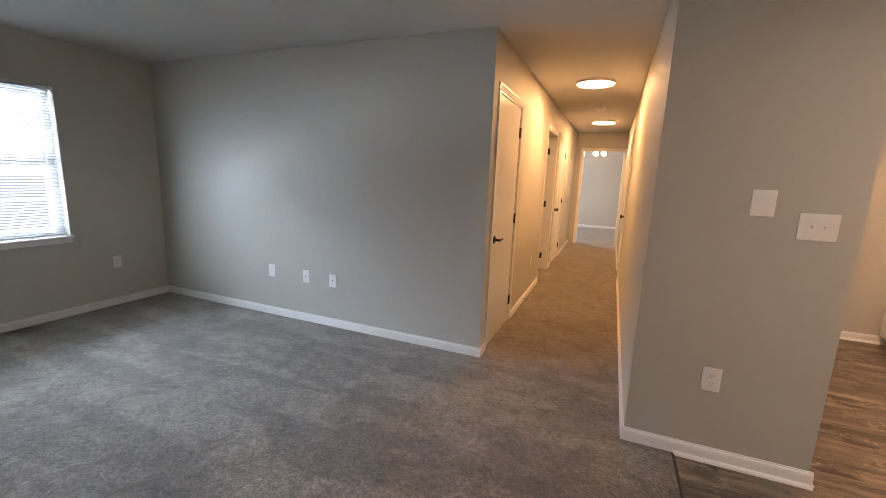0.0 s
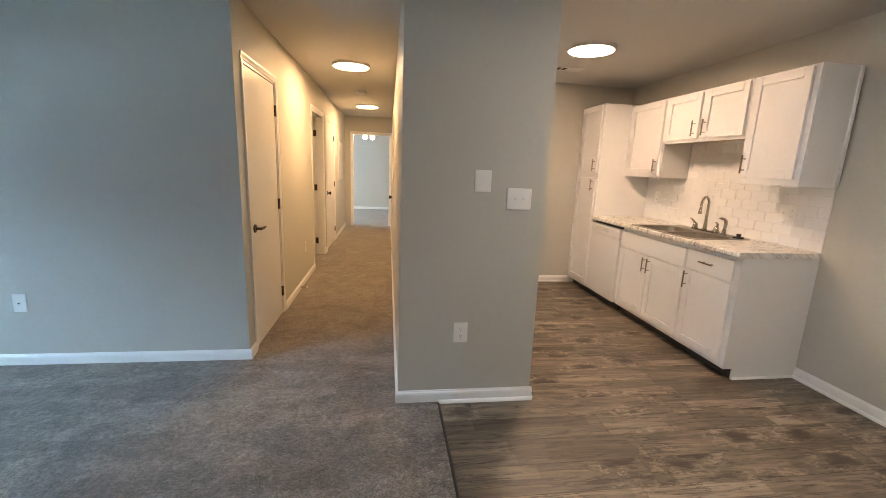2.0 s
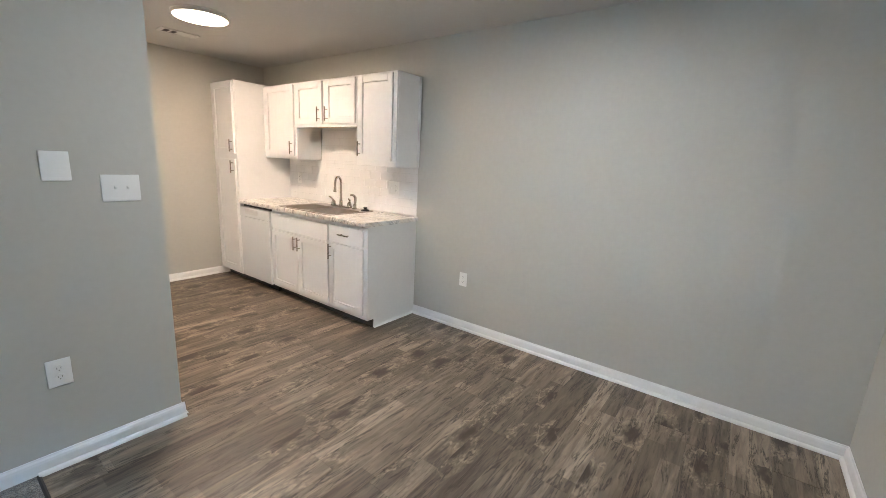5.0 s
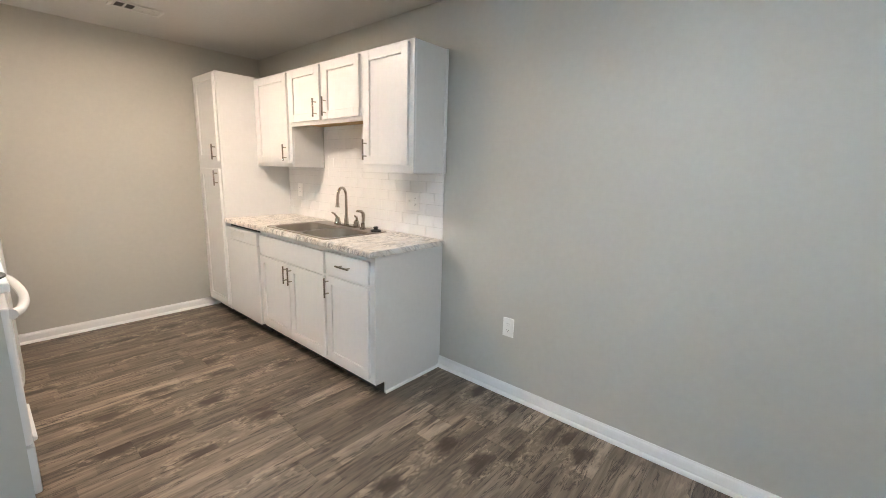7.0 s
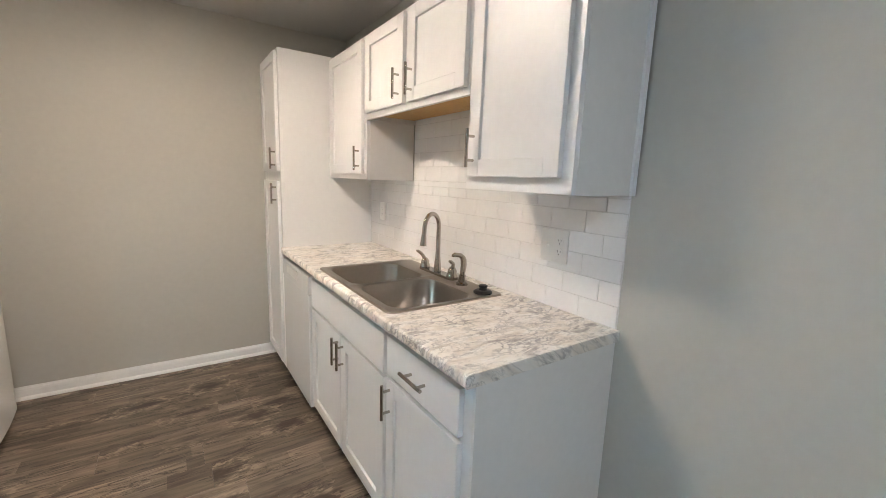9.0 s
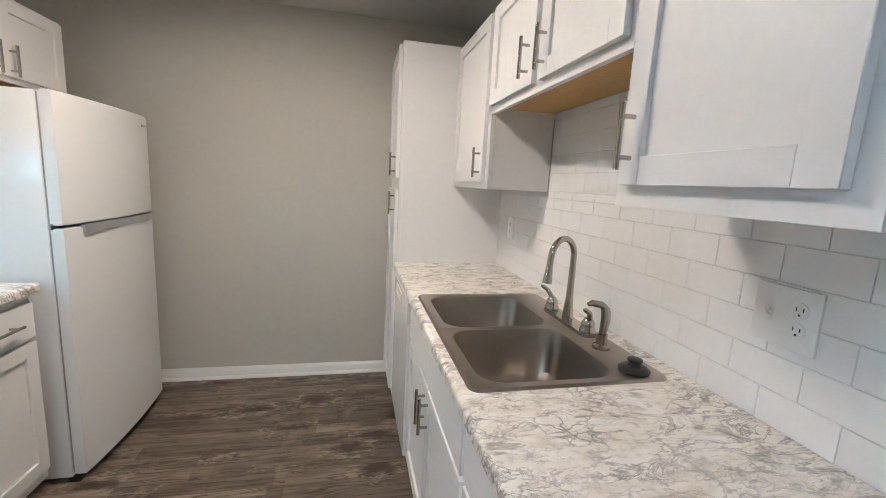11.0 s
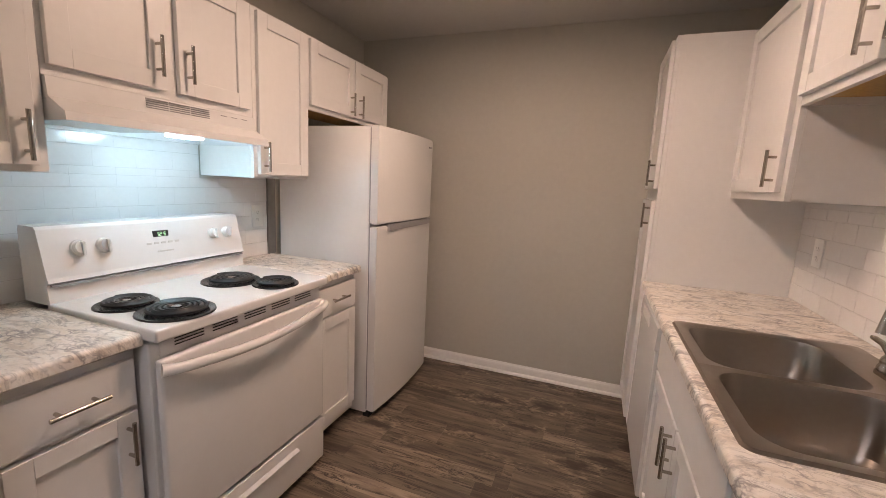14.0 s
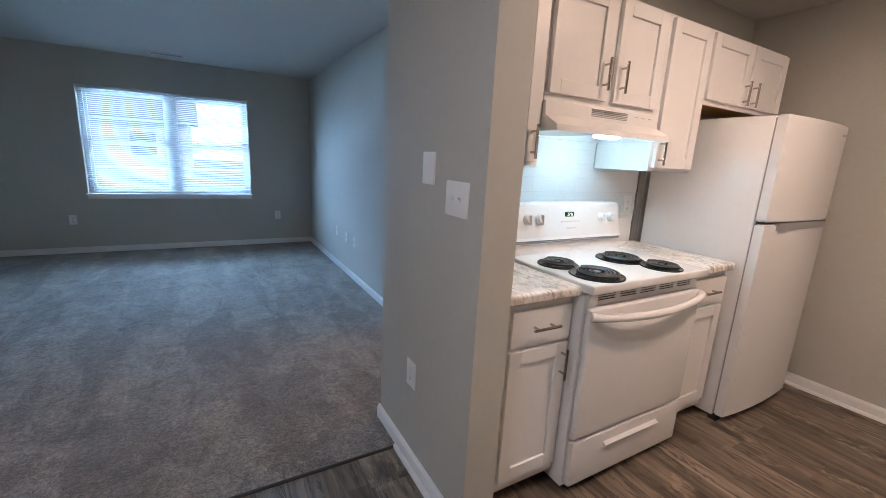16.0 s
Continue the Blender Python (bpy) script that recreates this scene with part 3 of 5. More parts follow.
# ---- doors ----
def casing(bm, u0, u1, z1, where, width=0.045, proud=0.011):
    """Trim round an opening, in (along, up, out)."""
    prof = [(0, 0), (width, 0), (width, proud), (width - 0.012, proud), (0.014, proud * 0.6), (0.004, proud * 0.5), (0, proud * 0.3)]
    prism(bm, [(u0 - p, q) for p, q in prof], 0, z1, lambda u, v, w: where(u, w, v))
    prism(bm, [(u1 + p, q) for p, q in prof], 0, z1, lambda u, v, w: where(u, w, v))
    prism(bm, [(z1 + p, q) for p, q in prof], u0 - width, u1 + width, lambda u, v, w: where(w, u, v))


def knob(parent, at, out):
    """A lever-less round door knob with its rose; out is the way it points."""
    a, o = Vector(at), Vector(out)
    bm = B()
    cyl(bm, a, a + o * 0.008, 0.032, 0.030, 20)
    cyl(bm, a + o * 0.008, a + o * 0.035, 0.011, 0.012, 14)
    tube(bm, [a + o * d for d in (0.033, 0.038, 0.046, 0.056, 0.062, 0.065)], [0.013, 0.022, 0.027, 0.026, 0.02, 0.008], 18)
    part("door_handle", bm, M_BRONZE, parent, "dark metal door knob", True)


def lever(parent, at, out, way):
    """A door lever on a round rose."""
    a, o, w = Vector(at), Vector(out), Vector(way)
    bm = B()
    cyl(bm, a, a + o * 0.009, 0.031, 0.029, 22)
    cyl(bm, a + o * 0.009, a + o * 0.045, 0.011, 0.010, 14)
    tube(bm, [a + o * 0.045 - w * 0.012, a + o * 0.047 + w * 0.02, a + o * 0.049 + w * 0.06, a + o * 0.045 + w * 0.105], [0.010, 0.011, 0.0095, 0.008], 12)
    part("door_handle", bm, M_BRONZE, parent, "dark metal door lever", True)


def hall_door(name, face, opening, out, label, leaf=True, knob_near=True, hinge_far=True, jamb_hinges=False):
    """A flush door with jambs, casing, hinges and knob in a wall along y. face: x of the wall's face; out: +1 if the hall lies towards +x."""
    y0, y1, _, z1 = opening
    d = thing(name, Matrix(), label, "door", "", "structure")
    bm = B()
    casing(bm, y0, y1, z1, lambda u, w, v: (face + out * v, u, w))
    part("door_casing", bm, M_TRIM, d)
    bm = B()
    deep = face - out * 0.12
    box(bm, deep, face, y0 - 0.001, y0 + 0.018, 0, z1)
    box(bm, deep, face, y1 - 0.018, y1 + 0.001, 0, z1)
    box(bm, deep, face, y0 + 0.018, y1 - 0.018, z1 - 0.018, z1 + 0.001)
    part("door_jamb", bm, M_TRIM, d)
    if leaf:
        bm = B()
        box(bm, face - out * 0.040, face - out * 0.004, y0 + 0.022, y1 - 0.022, 0.012, z1 - 0.022, 0.002, 1)
        lf = part("door_leaf", bm, M_DOOR, d)
        if name == "door_1":
            lever(lf, (face - out * 0.004, y0 + 0.085, 0.90), (out, 0, 0), (0, 1, 0))
        else:
            knob(lf, (face - out * 0.004, (y0 + 0.085) if knob_near else (y1 - 0.085), 0.915), (out, 0, 0))
        for z in (0.22, 1.02, 1.80):
            bm = B()
            hy = y1 - 0.020 if hinge_far else y0 + 0.020
            cyl(bm, (face + out * 0.004, hy, z - 0.045), (face + out * 0.004, hy, z + 0.045), 0.008, None, 10)
            box(bm, face - 0.006, face + 0.006, hy - 0.016, hy + 0.016, z - 0.044, z + 0.044)
            part("hinge", bm, M_BRONZE, lf)
    if jamb_hinges:
        for z in (0.22, 1.02, 1.80):
            bm = B()
            box(bm, deep - 0.004, deep + 0.03, y1 - 0.0225, y1 - 0.017, z - 0.045, z + 0.045, 0.001, 1)
            cyl(bm, (deep - 0.006, y1 - 0.024, z - 0.045), (deep - 0.006, y1 - 0.024, z + 0.045), 0.007, None, 10)
            part("hinge", bm, M_BRONZE, d)
    return d


hall_door("door_1", HALL_W, DOOR1, 1, "closed cream flush closet door with dark hinges")
d2 = hall_door("door_2", HALL_W, DOOR2, 1, "white doorway with its door swung open inwards", False, jamb_hinges=True)
bm = B()
box(bm, HALL_W - 0.12 - 0.80, HALL_W - 0.125, 6.645, 6.68, 0.012, 2.018, 0.002, 1)
part("door_leaf", bm, M_DOOR, d2)
hall_door("door_3", HALL_W, DOOR3, 1, "closed white flush door with a dark knob")
hall_door("door_4", HALL_E, DOOR_E, -1, "closed cream flush door in the hall's other wall", True, True, False)
d5 = thing("door_5", Matrix(), "white cased opening into the bedroom", "doorway", "", "structure")
bm = B()
casing(bm, DOOR_END[0], DOOR_END[1], DOOR_END[3], lambda u, w, v: (u, HALL_N - v, w))
part("door_casing", bm, M_TRIM, d5)
bm = B()
box(bm, DOOR_END[0] - 0.001, DOOR_END[0] + 0.018, HALL_N, HALL_N + 0.12, 0, DOOR_END[3])
box(bm, DOOR_END[1] - 0.018, DOOR_END[1] + 0.001, HALL_N, HALL_N + 0.12, 0, DOOR_END[3])
box(bm, DOOR_END[0] + 0.018, DOOR_END[1] - 0.018, HALL_N, HALL_N + 0.12, DOOR_END[3] - 0.018, DOOR_END[3] + 0.001)
part("door_jamb", bm, M_TRIM, d5)
bm = B()
box(bm, DOOR_END[1] + 0.0, DOOR_END[1] + 0.035, HALL_N + 0.13, HALL_N + 0.92, 0.012, 1.98, 0.002, 1)
part("door_leaf", bm, M_DOOR, d5, "white flush door swung open into the bedroom")


# ---- window with blind, and what lies outside ----
Y0, Y1, Z0, Z1 = WIN
win = thing("window_1", Matrix(), "white vinyl double window behind a lowered slatted blind", "window", "", "structure")
bm = B()
XG = WEST - 0.125
for a, b in ((Y0, Y0 + 0.045), ((Y0 + Y1) / 2 - 0.045, (Y0 + Y1) / 2 + 0.045), (Y1 - 0.045, Y1)):
    box(bm, XG - 0.022, XG + 0.03, a, b, Z0, Z1, 0.003, 1)
for a, b in ((Y0 + 0.045, (Y0 + Y1) / 2 - 0.045), ((Y0 + Y1) / 2 + 0.045, Y1 - 0.045)):
    box(bm, XG - 0.022, XG + 0.03, a, b, Z0, Z0 + 0.05)
    box(bm, XG - 0.022, XG + 0.03, a, b, Z1 - 0.05, Z1)
part("window_frame", bm, M_TRIM, win)
for a, b in ((Y0 + 0.045, (Y0 + Y1) / 2 - 0.045), ((Y0 + Y1) / 2 + 0.045, Y1 - 0.045)):
    mid = (Z0 + Z1) / 2
    for z0, z1, dx in ((Z0 + 0.05, mid, 0.008), (mid, Z1 - 0.05, -0.008)):
        bm = B()
        box(bm, XG + dx - 0.01, XG + dx + 0.01, a, a + 0.03, z0, z1)
        box(bm, XG + dx - 0.01, XG + dx + 0.01, b - 0.03, b, z0, z1)
        box(bm, XG + dx - 0.01, XG + dx + 0.01, a + 0.03, b - 0.03, z0, z0 + 0.03)
        box(bm, XG + dx - 0.01, XG + dx + 0.01, a + 0.03, b - 0.03, z1 - 0.03, z1)
        box(bm, XG + dx - 0.006, XG + dx + 0.006, a + 0.03, b - 0.03, (z0 + z1) / 2 - 0.009, (z0 + z1) / 2 + 0.009)
        sash = part("sash", bm, M_TRIM, win)
        bm = B()
        box(bm, XG + dx - 0.002, XG + dx + 0.002, a + 0.028, b - 0.028, z0 + 0.028, z1 - 0.028)
        pane = part("pane", bm, M_GLASS, sash)
        pane.visible_shadow = False
bm = B()
box(bm, WEST - 0.09, WEST + 0.035, Y0 - 0.015, Y1 + 0.015, Z0 - 0.002, Z0 + 0.018, 0.005, 2)
box(bm, WEST + 0.001, WEST + 0.016, Y0 - 0.005, Y1 + 0.005, Z0 - 0.045, Z0 - 0.003, 0.003, 1)
part("window_sill", bm, M_TRIM, win)

blind = thing("window_blind", pose(WEST - 0.045, (Y0 + Y1) / 2, Z0 + 0.02), "white slatted mini blind, lowered with its slats half tilted", "blind")
half, tall = (Y1 - Y0) / 2 - 0.006, Z1 - Z0 - 0.02
bm = B()
box(bm, -0.02, 0.02, -half, half, tall - 0.032, tall - 0.002, 0.003, 1)
part("headrail", bm, M_SLAT, blind)
bm = B()
box(bm, -0.013, 0.013, -half, half, 0.004, 0.018, 0.004, 2)
part("bottom_rail", bm, M_SLAT, blind)
bm = B()
for y in (-0.55, 0.0, 0.55):
    cyl(bm, (0.014, y, 0.015), (0.014, y, tall - 0.03), 0.0011, None, 6)
part("ladder_cord", bm, M_SLAT, blind)
first = None
count = 52
for i in range(count):
    z = 0.034 + i * (tall - 0.075) / (count - 1)
    if first is None:
        bm = B()
        tilt = radians(27)
        line = [(-0.0125 + 0.025 * k / 4, 0.0018 * (1 - (k / 2 - 1) ** 2)) for k in range(5)]
        turned = [(u * math.cos(tilt) + v * math.sin(tilt), -u * math.sin(tilt) + v * math.cos(tilt)) for u, v in line]
        outline = turned + [(u, v - 0.0005) for u, v in reversed(turned)]
        prism(bm, outline, -half, half, lambda u, v, w: (u, w, v + z))
        first = part("slat", bm, M_SLAT, blind)
    else:
        s = new("slat", first.data)
        s.parent, s.location = blind, first.location + Vector((0, 0, z - 0.034))

bm = B()
box(bm, -600, 600, -600, 600, -0.5, -0.25)
structure("ground", bm, M_GRASS, "pale open ground outside the window", "ground")


def house(x, y):
    h = thing("house", pose(x, y, -0.25), "pale single-storey house across the way", "house")
    bm = B()
    box(bm, -3, 3, -5.5, 5.5, 0, 2.9)
    part("wall", bm, M_SIDING, h)
    bm = B()
    prism(bm, [(-3.4, 2.85), (3.4, 2.85), (0, 4.3)], -5.9, 5.9, lambda u, v, w: (u, w, v))
    part("roof", bm, M_ROOF, h)
    for yy in (-3.6, 0.0, 3.6):
        bm = B()
        box(bm, 3.0, 3.05, yy - 0.62, yy + 0.62, 1.0, 2.3)
        w = part("window", bm, M_TRIM, h)
        bm = B()
        box(bm, 3.05, 3.065, yy - 0.52, yy + 0.52, 1.1, 2.2)
        part("pane", bm, M_PANE, w)
    return h


house(-26, -4.5)
# glowing plane added to stand for the sky and send light indoors
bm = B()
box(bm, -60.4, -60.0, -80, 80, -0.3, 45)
structure("backdrop", bm, M_DAYLIGHT, "glowing plane standing in for bright hazy sky beyond the houses", "backdrop")


# ---- kitchen cabinets: local x runs along the front, -y points into the room ----
def shaker(c, name, x0, x1, z0, z1, y, thick=0.019, rail=0.056):
    """A frame-and-panel door with its front at y - thick: the panel, with stiles and rails under it."""
    f = y - thick
    bm = B()
    box(bm, x0 + rail - 0.004, x1 - rail + 0.004, f + 0.011, y - 0.002, z0 + rail - 0.004, z1 - rail + 0.004)
    d = part(name, bm, M_CAB, c)
    for a, b in ((x0, x0 + rail), (x1 - rail, x1)):
        bm = B()
        box(bm, a, b, f, y, z0, z1, 0.0015, 1)
        part("stile", bm, M_CAB, d)
    for a, b in ((z0, z0 + rail), (z1 - rail, z1)):
        bm = B()
        box(bm, x0 + rail, x1 - rail, f + 0.0003, y, a, b, 0.0012, 1)
        part("rail", bm, M_CAB, d)
    return d


def pull(parent, x, z, y, upright=True, span=0.13):
    """A brushed bar pull on two posts, on the face at y."""
    bm = B()
    h = span / 2
    e = (0, h) if upright else (h, 0)
    cyl(bm, (x - e[0], y - 0.030, z - e[1]), (x + e[0], y - 0.030, z + e[1]), 0.0058, None, 14)
    for s in (-0.62, 0.62):
        px, pz = x + s * e[0], z + s * e[1]
        cyl(bm, (px, y, pz), (px, y - 0.031, pz), 0.0048, None, 10)
    part("handle", bm, M_NICKEL, parent, "brushed nickel bar pull", True)


def carcass(c, w, z0, z1, depth, under=None, end=True):
    """Body with face frame; the underside is open and raw where under is given."""
    bm = B()
    if under is None:
        box(bm, 0, w, 0.019, depth, z0, z1)
    else:
        box(bm, 0, 0.014, 0.019, depth, z0, z1)
        box(bm, w - 0.014, w, 0.019, depth, z0, z1)
        box(bm, 0.014, w - 0.014, 0.019, depth, z1 - 0.014, z1)
        box(bm, 0.014, w - 0.014, depth - 0.008, depth, z0 + 0.03, z1 - 0.014)
        bmesh.ops.remove_doubles(bm, verts=bm.verts, dist=1e-4)
    part("body", bm, M_CABIN if end else M_CAB, c)
    if under is not None:
        bm = B()
        box(bm, 0.0145, w - 0.0145, 0.0195, depth - 0.0085, z0 + 0.022, z0 + 0.034)
        part("underside", bm, under, c, "unpainted golden wood underside")
    bm = B()
    box(bm, 0, w, 0, 0.0185, z0, z1, 0.001, 1)
    part("face_frame", bm, M_CAB, c)


def leaf(c, x0, x1, z0, z1, hx=None, hz=None, upright=True, slab=False, name="door"):
    if slab:
        bm = B()
        box(bm, x0, x1, -0.0195, -0.0005, z0, z1, 0.003, 2)
        d = part(name, bm, M_CAB, c)
    else:
        d = shaker(c, name, x0, x1, z0, z1, -0.0005)
    if hx is not None:
        pull(d, hx, hz, -0.0195, upright)
    return d


def east_thing(name, x, y1, label, category, group=""):
    return thing(name, pose(x, y1, 0, 0, 0, -90), label, category, group)


def west_thing(name, x, y0, label, category, group=""):
    return thing(name, pose(x, y0, 0, 0, 0, 90), label, category, group)


FE, UE = 2.745, 3.033      # faces of the east base and wall cabinets
DE, DU = EAST - FE - 0.003, EAST - UE - 0.012
UTOP, UTOP_E = 2.070, 2.105


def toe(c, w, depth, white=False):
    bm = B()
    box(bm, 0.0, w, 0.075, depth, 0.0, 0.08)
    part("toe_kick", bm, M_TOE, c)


GB, GU = "white shaker base cabinets", "white shaker wall cabinets"
# drawer base at the end of the run, with its finished end panel down to the floor
c = east_thing("base_cabinet", FE, 3.165, "white shaker base cabinet with one drawer above one door", "cabinet", GB)
W = 3.165 - 2.69
bm = B()
box(bm, 0, W, 0.019, DE, 0.08, 0.874)
part("body", bm, M_CAB, c)
bm = B()
box(bm, W + 0.0005, W + 0.0105, 0.0, DE, 0.08, 0.874)
box(bm, W + 0.0005, W + 0.0105, 0.075, DE, 0.002, 0.08)
part("end_panel", bm, M_CABIN, c)
bm = B()
box(bm, 0, W, 0, 0.0185, 0.08, 0.874, 0.001, 1)
part("face_frame", bm, M_CAB, c)
toe(c, W, DE)
leaf(c, 0.012, W - 0.034, 0.705, 0.846, W / 2 - 0.01, 0.776, False, True, "drawer")
leaf(c, 0.012, W - 0.034, 0.112, 0.688, 0.038, 0.61)
bm = B()
prism(bm, [(0, 0), (0.013, 0), (0.010, 0.010), (0.0, 0.016)], 0.075, DE, lambda u, v, w: (W + 0.0105 + u, w, v))
part("shoe_moulding", bm, M_TRIM, c)

c = east_thing("sink_base_cabinet", FE, 4.078, "white shaker sink cabinet with false front and two doors", "cabinet", GB)
W = 4.078 - 3.166
bm = B()
box(bm, 0, W, 0.019, 0.03, 0.08, 0.874)
box(bm, 0, 0.015, 0.03, DE, 0.08, 0.874)
box(bm, W - 0.015, W, 0.03, DE, 0.08, 0.874)
box(bm, 0.015, W - 0.015, 0.03, DE, 0.08, 0.095)
part("body", bm, M_CAB, c)
bm = B()
box(bm, 0, W, 0.0, 0.0185, 0.08, 0.874, 0.001, 1)
part("face_frame", bm, M_CAB, c)
toe(c, W, DE)
leaf(c, 0.012, W - 0.012, 0.69, 0.84, None, None, True, True, "false_front")
leaf(c, 0.012, W / 2 - 0.004, 0.112, 0.676, W / 2 - 0.032, 0.595)
leaf(c, W / 2 + 0.004, W - 0.012, 0.112, 0.676, W / 2 + 0.032, 0.595)

# dishwasher
c = east_thing("dishwasher", FE, 4.66, "white built-in dishwasher with a top control strip", "dishwasher")
W = 4.66 - 4.081
# tub coloured near-black, so the gap under the counter reads as shaded
bm = B()
box(bm, 0.004, W - 0.004, 0.012, DE, 0.11, 0.868)
part("tub", bm, M_DARK, c)
bm = B()
box(bm, 0.004, W - 0.004, -0.030, 0.011, 0.085, 0.742, 0.006, 2)
part("door", bm, M_WHITE, c)
bm = B()
prism(bm, [(-0.012, 0.746), (-0.034, 0.746), (-0.030, 0.838), (-0.022, 0.846), (0.011, 0.846), (0.011, 0.746)], 0.004, W - 0.004, lambda u, v, w: (w, u, v))
strip = part("control_strip", bm, M_WHITE, c)
bm = B()
box(bm, W * 0.2, W * 0.62, -0.0345, -0.032, 0.775, 0.825, 0.004, 2)
part("handle", bm, M_VENT, strip, "pale grey pocket handle")
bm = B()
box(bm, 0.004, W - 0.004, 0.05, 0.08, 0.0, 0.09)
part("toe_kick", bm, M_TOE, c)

# tall pantry
c = east_thing("pantry_cabinet", FE - 0.028, 5.13, "tall white shaker pantry cabinet with two doors", "cabinet")
W = 5.13 - 4.661
bm = B()
box(bm, 0, W, 0.019, DE + 0.028, 0.08, 2.126)
part("body", bm, M_CAB, c)
bm = B()
box(bm, 0, W, 0.0, 0.0185, 0.08, 2.126, 0.001, 1)
box(bm, -0.066, -0.0005, 0.004, 0.018, 0.08, 2.126)
part("face_frame", bm, M_CAB, c)
toe(c, W, DE)
leaf(c, 0.022, W - 0.026, 1.395, 2.111, W - 0.058, 1.475)
leaf(c, 0.022, W - 0.026, 0.115, 1.335, W - 0.058, 1.255)

# wall cabinets, east
c = east_thing("wall_cabinet", UE, 4.66, "white shaker wall cabinet beside the pantry", "cabinet", GU)
W = 4.66 - 4.05
carcass(c, W, 1.367, UTOP_E, DU)
leaf(c, 0.055, W - 0.036, 1.396, UTOP_E - 0.015, W - 0.068, 1.480)
c = east_thing("wall_cabinet", UE, 4.049, "short white shaker wall cabinet above the sink", "cabinet", GU)
W = 4.049 - 3.146
carcass(c, W, 1.682, UTOP_E, DU, M_RAW)
leaf(c, 0.010, W / 2 - 0.024, 1.710, UTOP_E - 0.015, W / 2 - 0.060, 1.795)
leaf(c, W / 2 + 0.024, W - 0.014, 1.710, UTOP_E - 0.015, W / 2 + 0.060, 1.795)
c = east_thing("wall_cabinet", UE, 3.145, "white shaker wall cabinet at the end of the run", "cabinet", GU)
W = 3.145 - 2.672
carcass(c, W, 1.353, UTOP_E, DU)
leaf(c, 0.030, W - 0.036, 1.398, UTOP_E - 0.015, 0.058, 1.492)
bm = B()
box(bm, W + 0.0005, W + 0.010, DU - 0.02, DU, 1.353, UTOP_E)
part("scribe_moulding", bm, M_TRIM, c)


# ---- counters ----
def nosing(x_edge, x_in, out):
    """Outline of a counter's rounded front strip, in (x, z); out: the way the edge faces."""
    t, b, r = COUNTER, COUNTER - 0.038, 0.012
    pts = [(x_in, b), (x_edge - out * 0.006, b), (x_edge, b + 0.006)]
    pts += [(x_edge - out * r * (1 - math.cos(a)), t - r + r * math.sin(a)) for a in (k * math.pi / 10 for k in range(6))]
    return pts + [(x_in, t)]


SX0, SX1, SY0, SY1 = 2.733, 3.270, 3.160, 3.965     # the sink's rim
CX0, CY0, CY1 = 2.702, 2.669, 4.659
CB, CT = COUNTER - 0.038, COUNTER


def counter(label, x_edge, x_in, x_wall, out, y0, y1, cut=None, cap=False):
    """A laminate top with a rounded front edge; cut: (x, y from, y to) of the sink's hole behind the edge; cap: a strip on its free end."""
    oy = (y0 + y1) / 2
    c = thing("countertop", pose(x_in, oy, CB), label, "countertop")
    bm = B()
    prism(bm, [(u - x_in, v - CB) for u, v in nosing(x_edge, x_in, out)], y0 - oy, y1 - oy, lambda u, v, w: (u, w, v))
    part("front_edge", bm, M_LAM, c, "rounded laminate front edge", True)
    bm = B()
    if cut is None:
        blocks = [(0, x_wall - x_in, y0, y1)]
    else:
        blocks = [(0, x_wall - x_in, y0, cut[1]), (0, x_wall - x_in, cut[2], y1), (cut[0] - x_in, x_wall - x_in, cut[1], cut[2])]
    for u0, u1, v0, v1 in blocks:
        box(bm, min(u0, u1), max(u0, u1), v0 - oy, v1 - oy, 0, CT - CB)
    bmesh.ops.remove_doubles(bm, verts=bm.verts, dist=1e-4)
    part("slab", bm, M_LAM, c)
    if cap:
        bm = B()
        box(bm, x_edge - x_in + 0.010, x_wall - x_in, y0 - oy - 0.0012, y0 - oy - 0.0001, 0.001, CT - CB - 0.0015)
        part("end_cap", bm, M_LAM, c, "thin laminate strip on the free end")
    return c


counter("cream marble-pattern laminate countertop with the sink", CX0, SX0 + 0.03, EAST - 0.001, -1, CY0, CY1, (SX1 - 0.02, SY0 + 0.02, SY1 - 0.02), True)
FW, UW = 1.235, 1.0        # faces of the west base and wall cabinets
DW, DUW = FW - KIT_W - 0.003, UW - KIT_W - 0.012
counter("short marble-pattern laminate countertop beside the stove", 1.277, 1.235, KIT_W + 0.001, 1, STUB_Y + STUB_T + 0.001, 3.048)
counter("short marble-pattern laminate countertop beside the refrigerator", 1.277, 1.235, KIT_W + 0.001, 1, 3.835, 4.182)


# ---- west base cabinets ----
def small_base(y0, y1, label, mirror):
    c = west_thing("base_cabinet", FW, y0, label, "cabinet", GB)
    w = y1 - y0
    bm = B()
    box(bm, 0, w, 0.019, DW, 0.08, 0.874)
    part("body", bm, M_CAB, c)
    bm = B()
    box(bm, 0, w, 0.0, 0.0185, 0.08, 0.874, 0.001, 1)
    part("face_frame", bm, M_CAB, c)
    toe(c, w, DW)
    a, b = (0.05, w - 0.012) if not mirror else (0.012, w - 0.012)
    leaf(c, a, b, 0.70, 0.842, (a + b) / 2, 0.772, False, True, "drawer")
    leaf(c, a, b, 0.13, 0.685, (b - 0.03) if not mirror else None, 0.60)
    return c


small_base(2.692, 3.046, "white shaker base cabinet with drawer, beside the stove", False)
small_base(3.838, 4.180, "narrow white shaker base cabinet beside the refrigerator", True)

# wall cabinets, west
c = west_thing("wall_cabinet", UW, 2.692, "white shaker wall cabinet above the short counter", "cabinet", GU)
W = 3.010 - 2.692
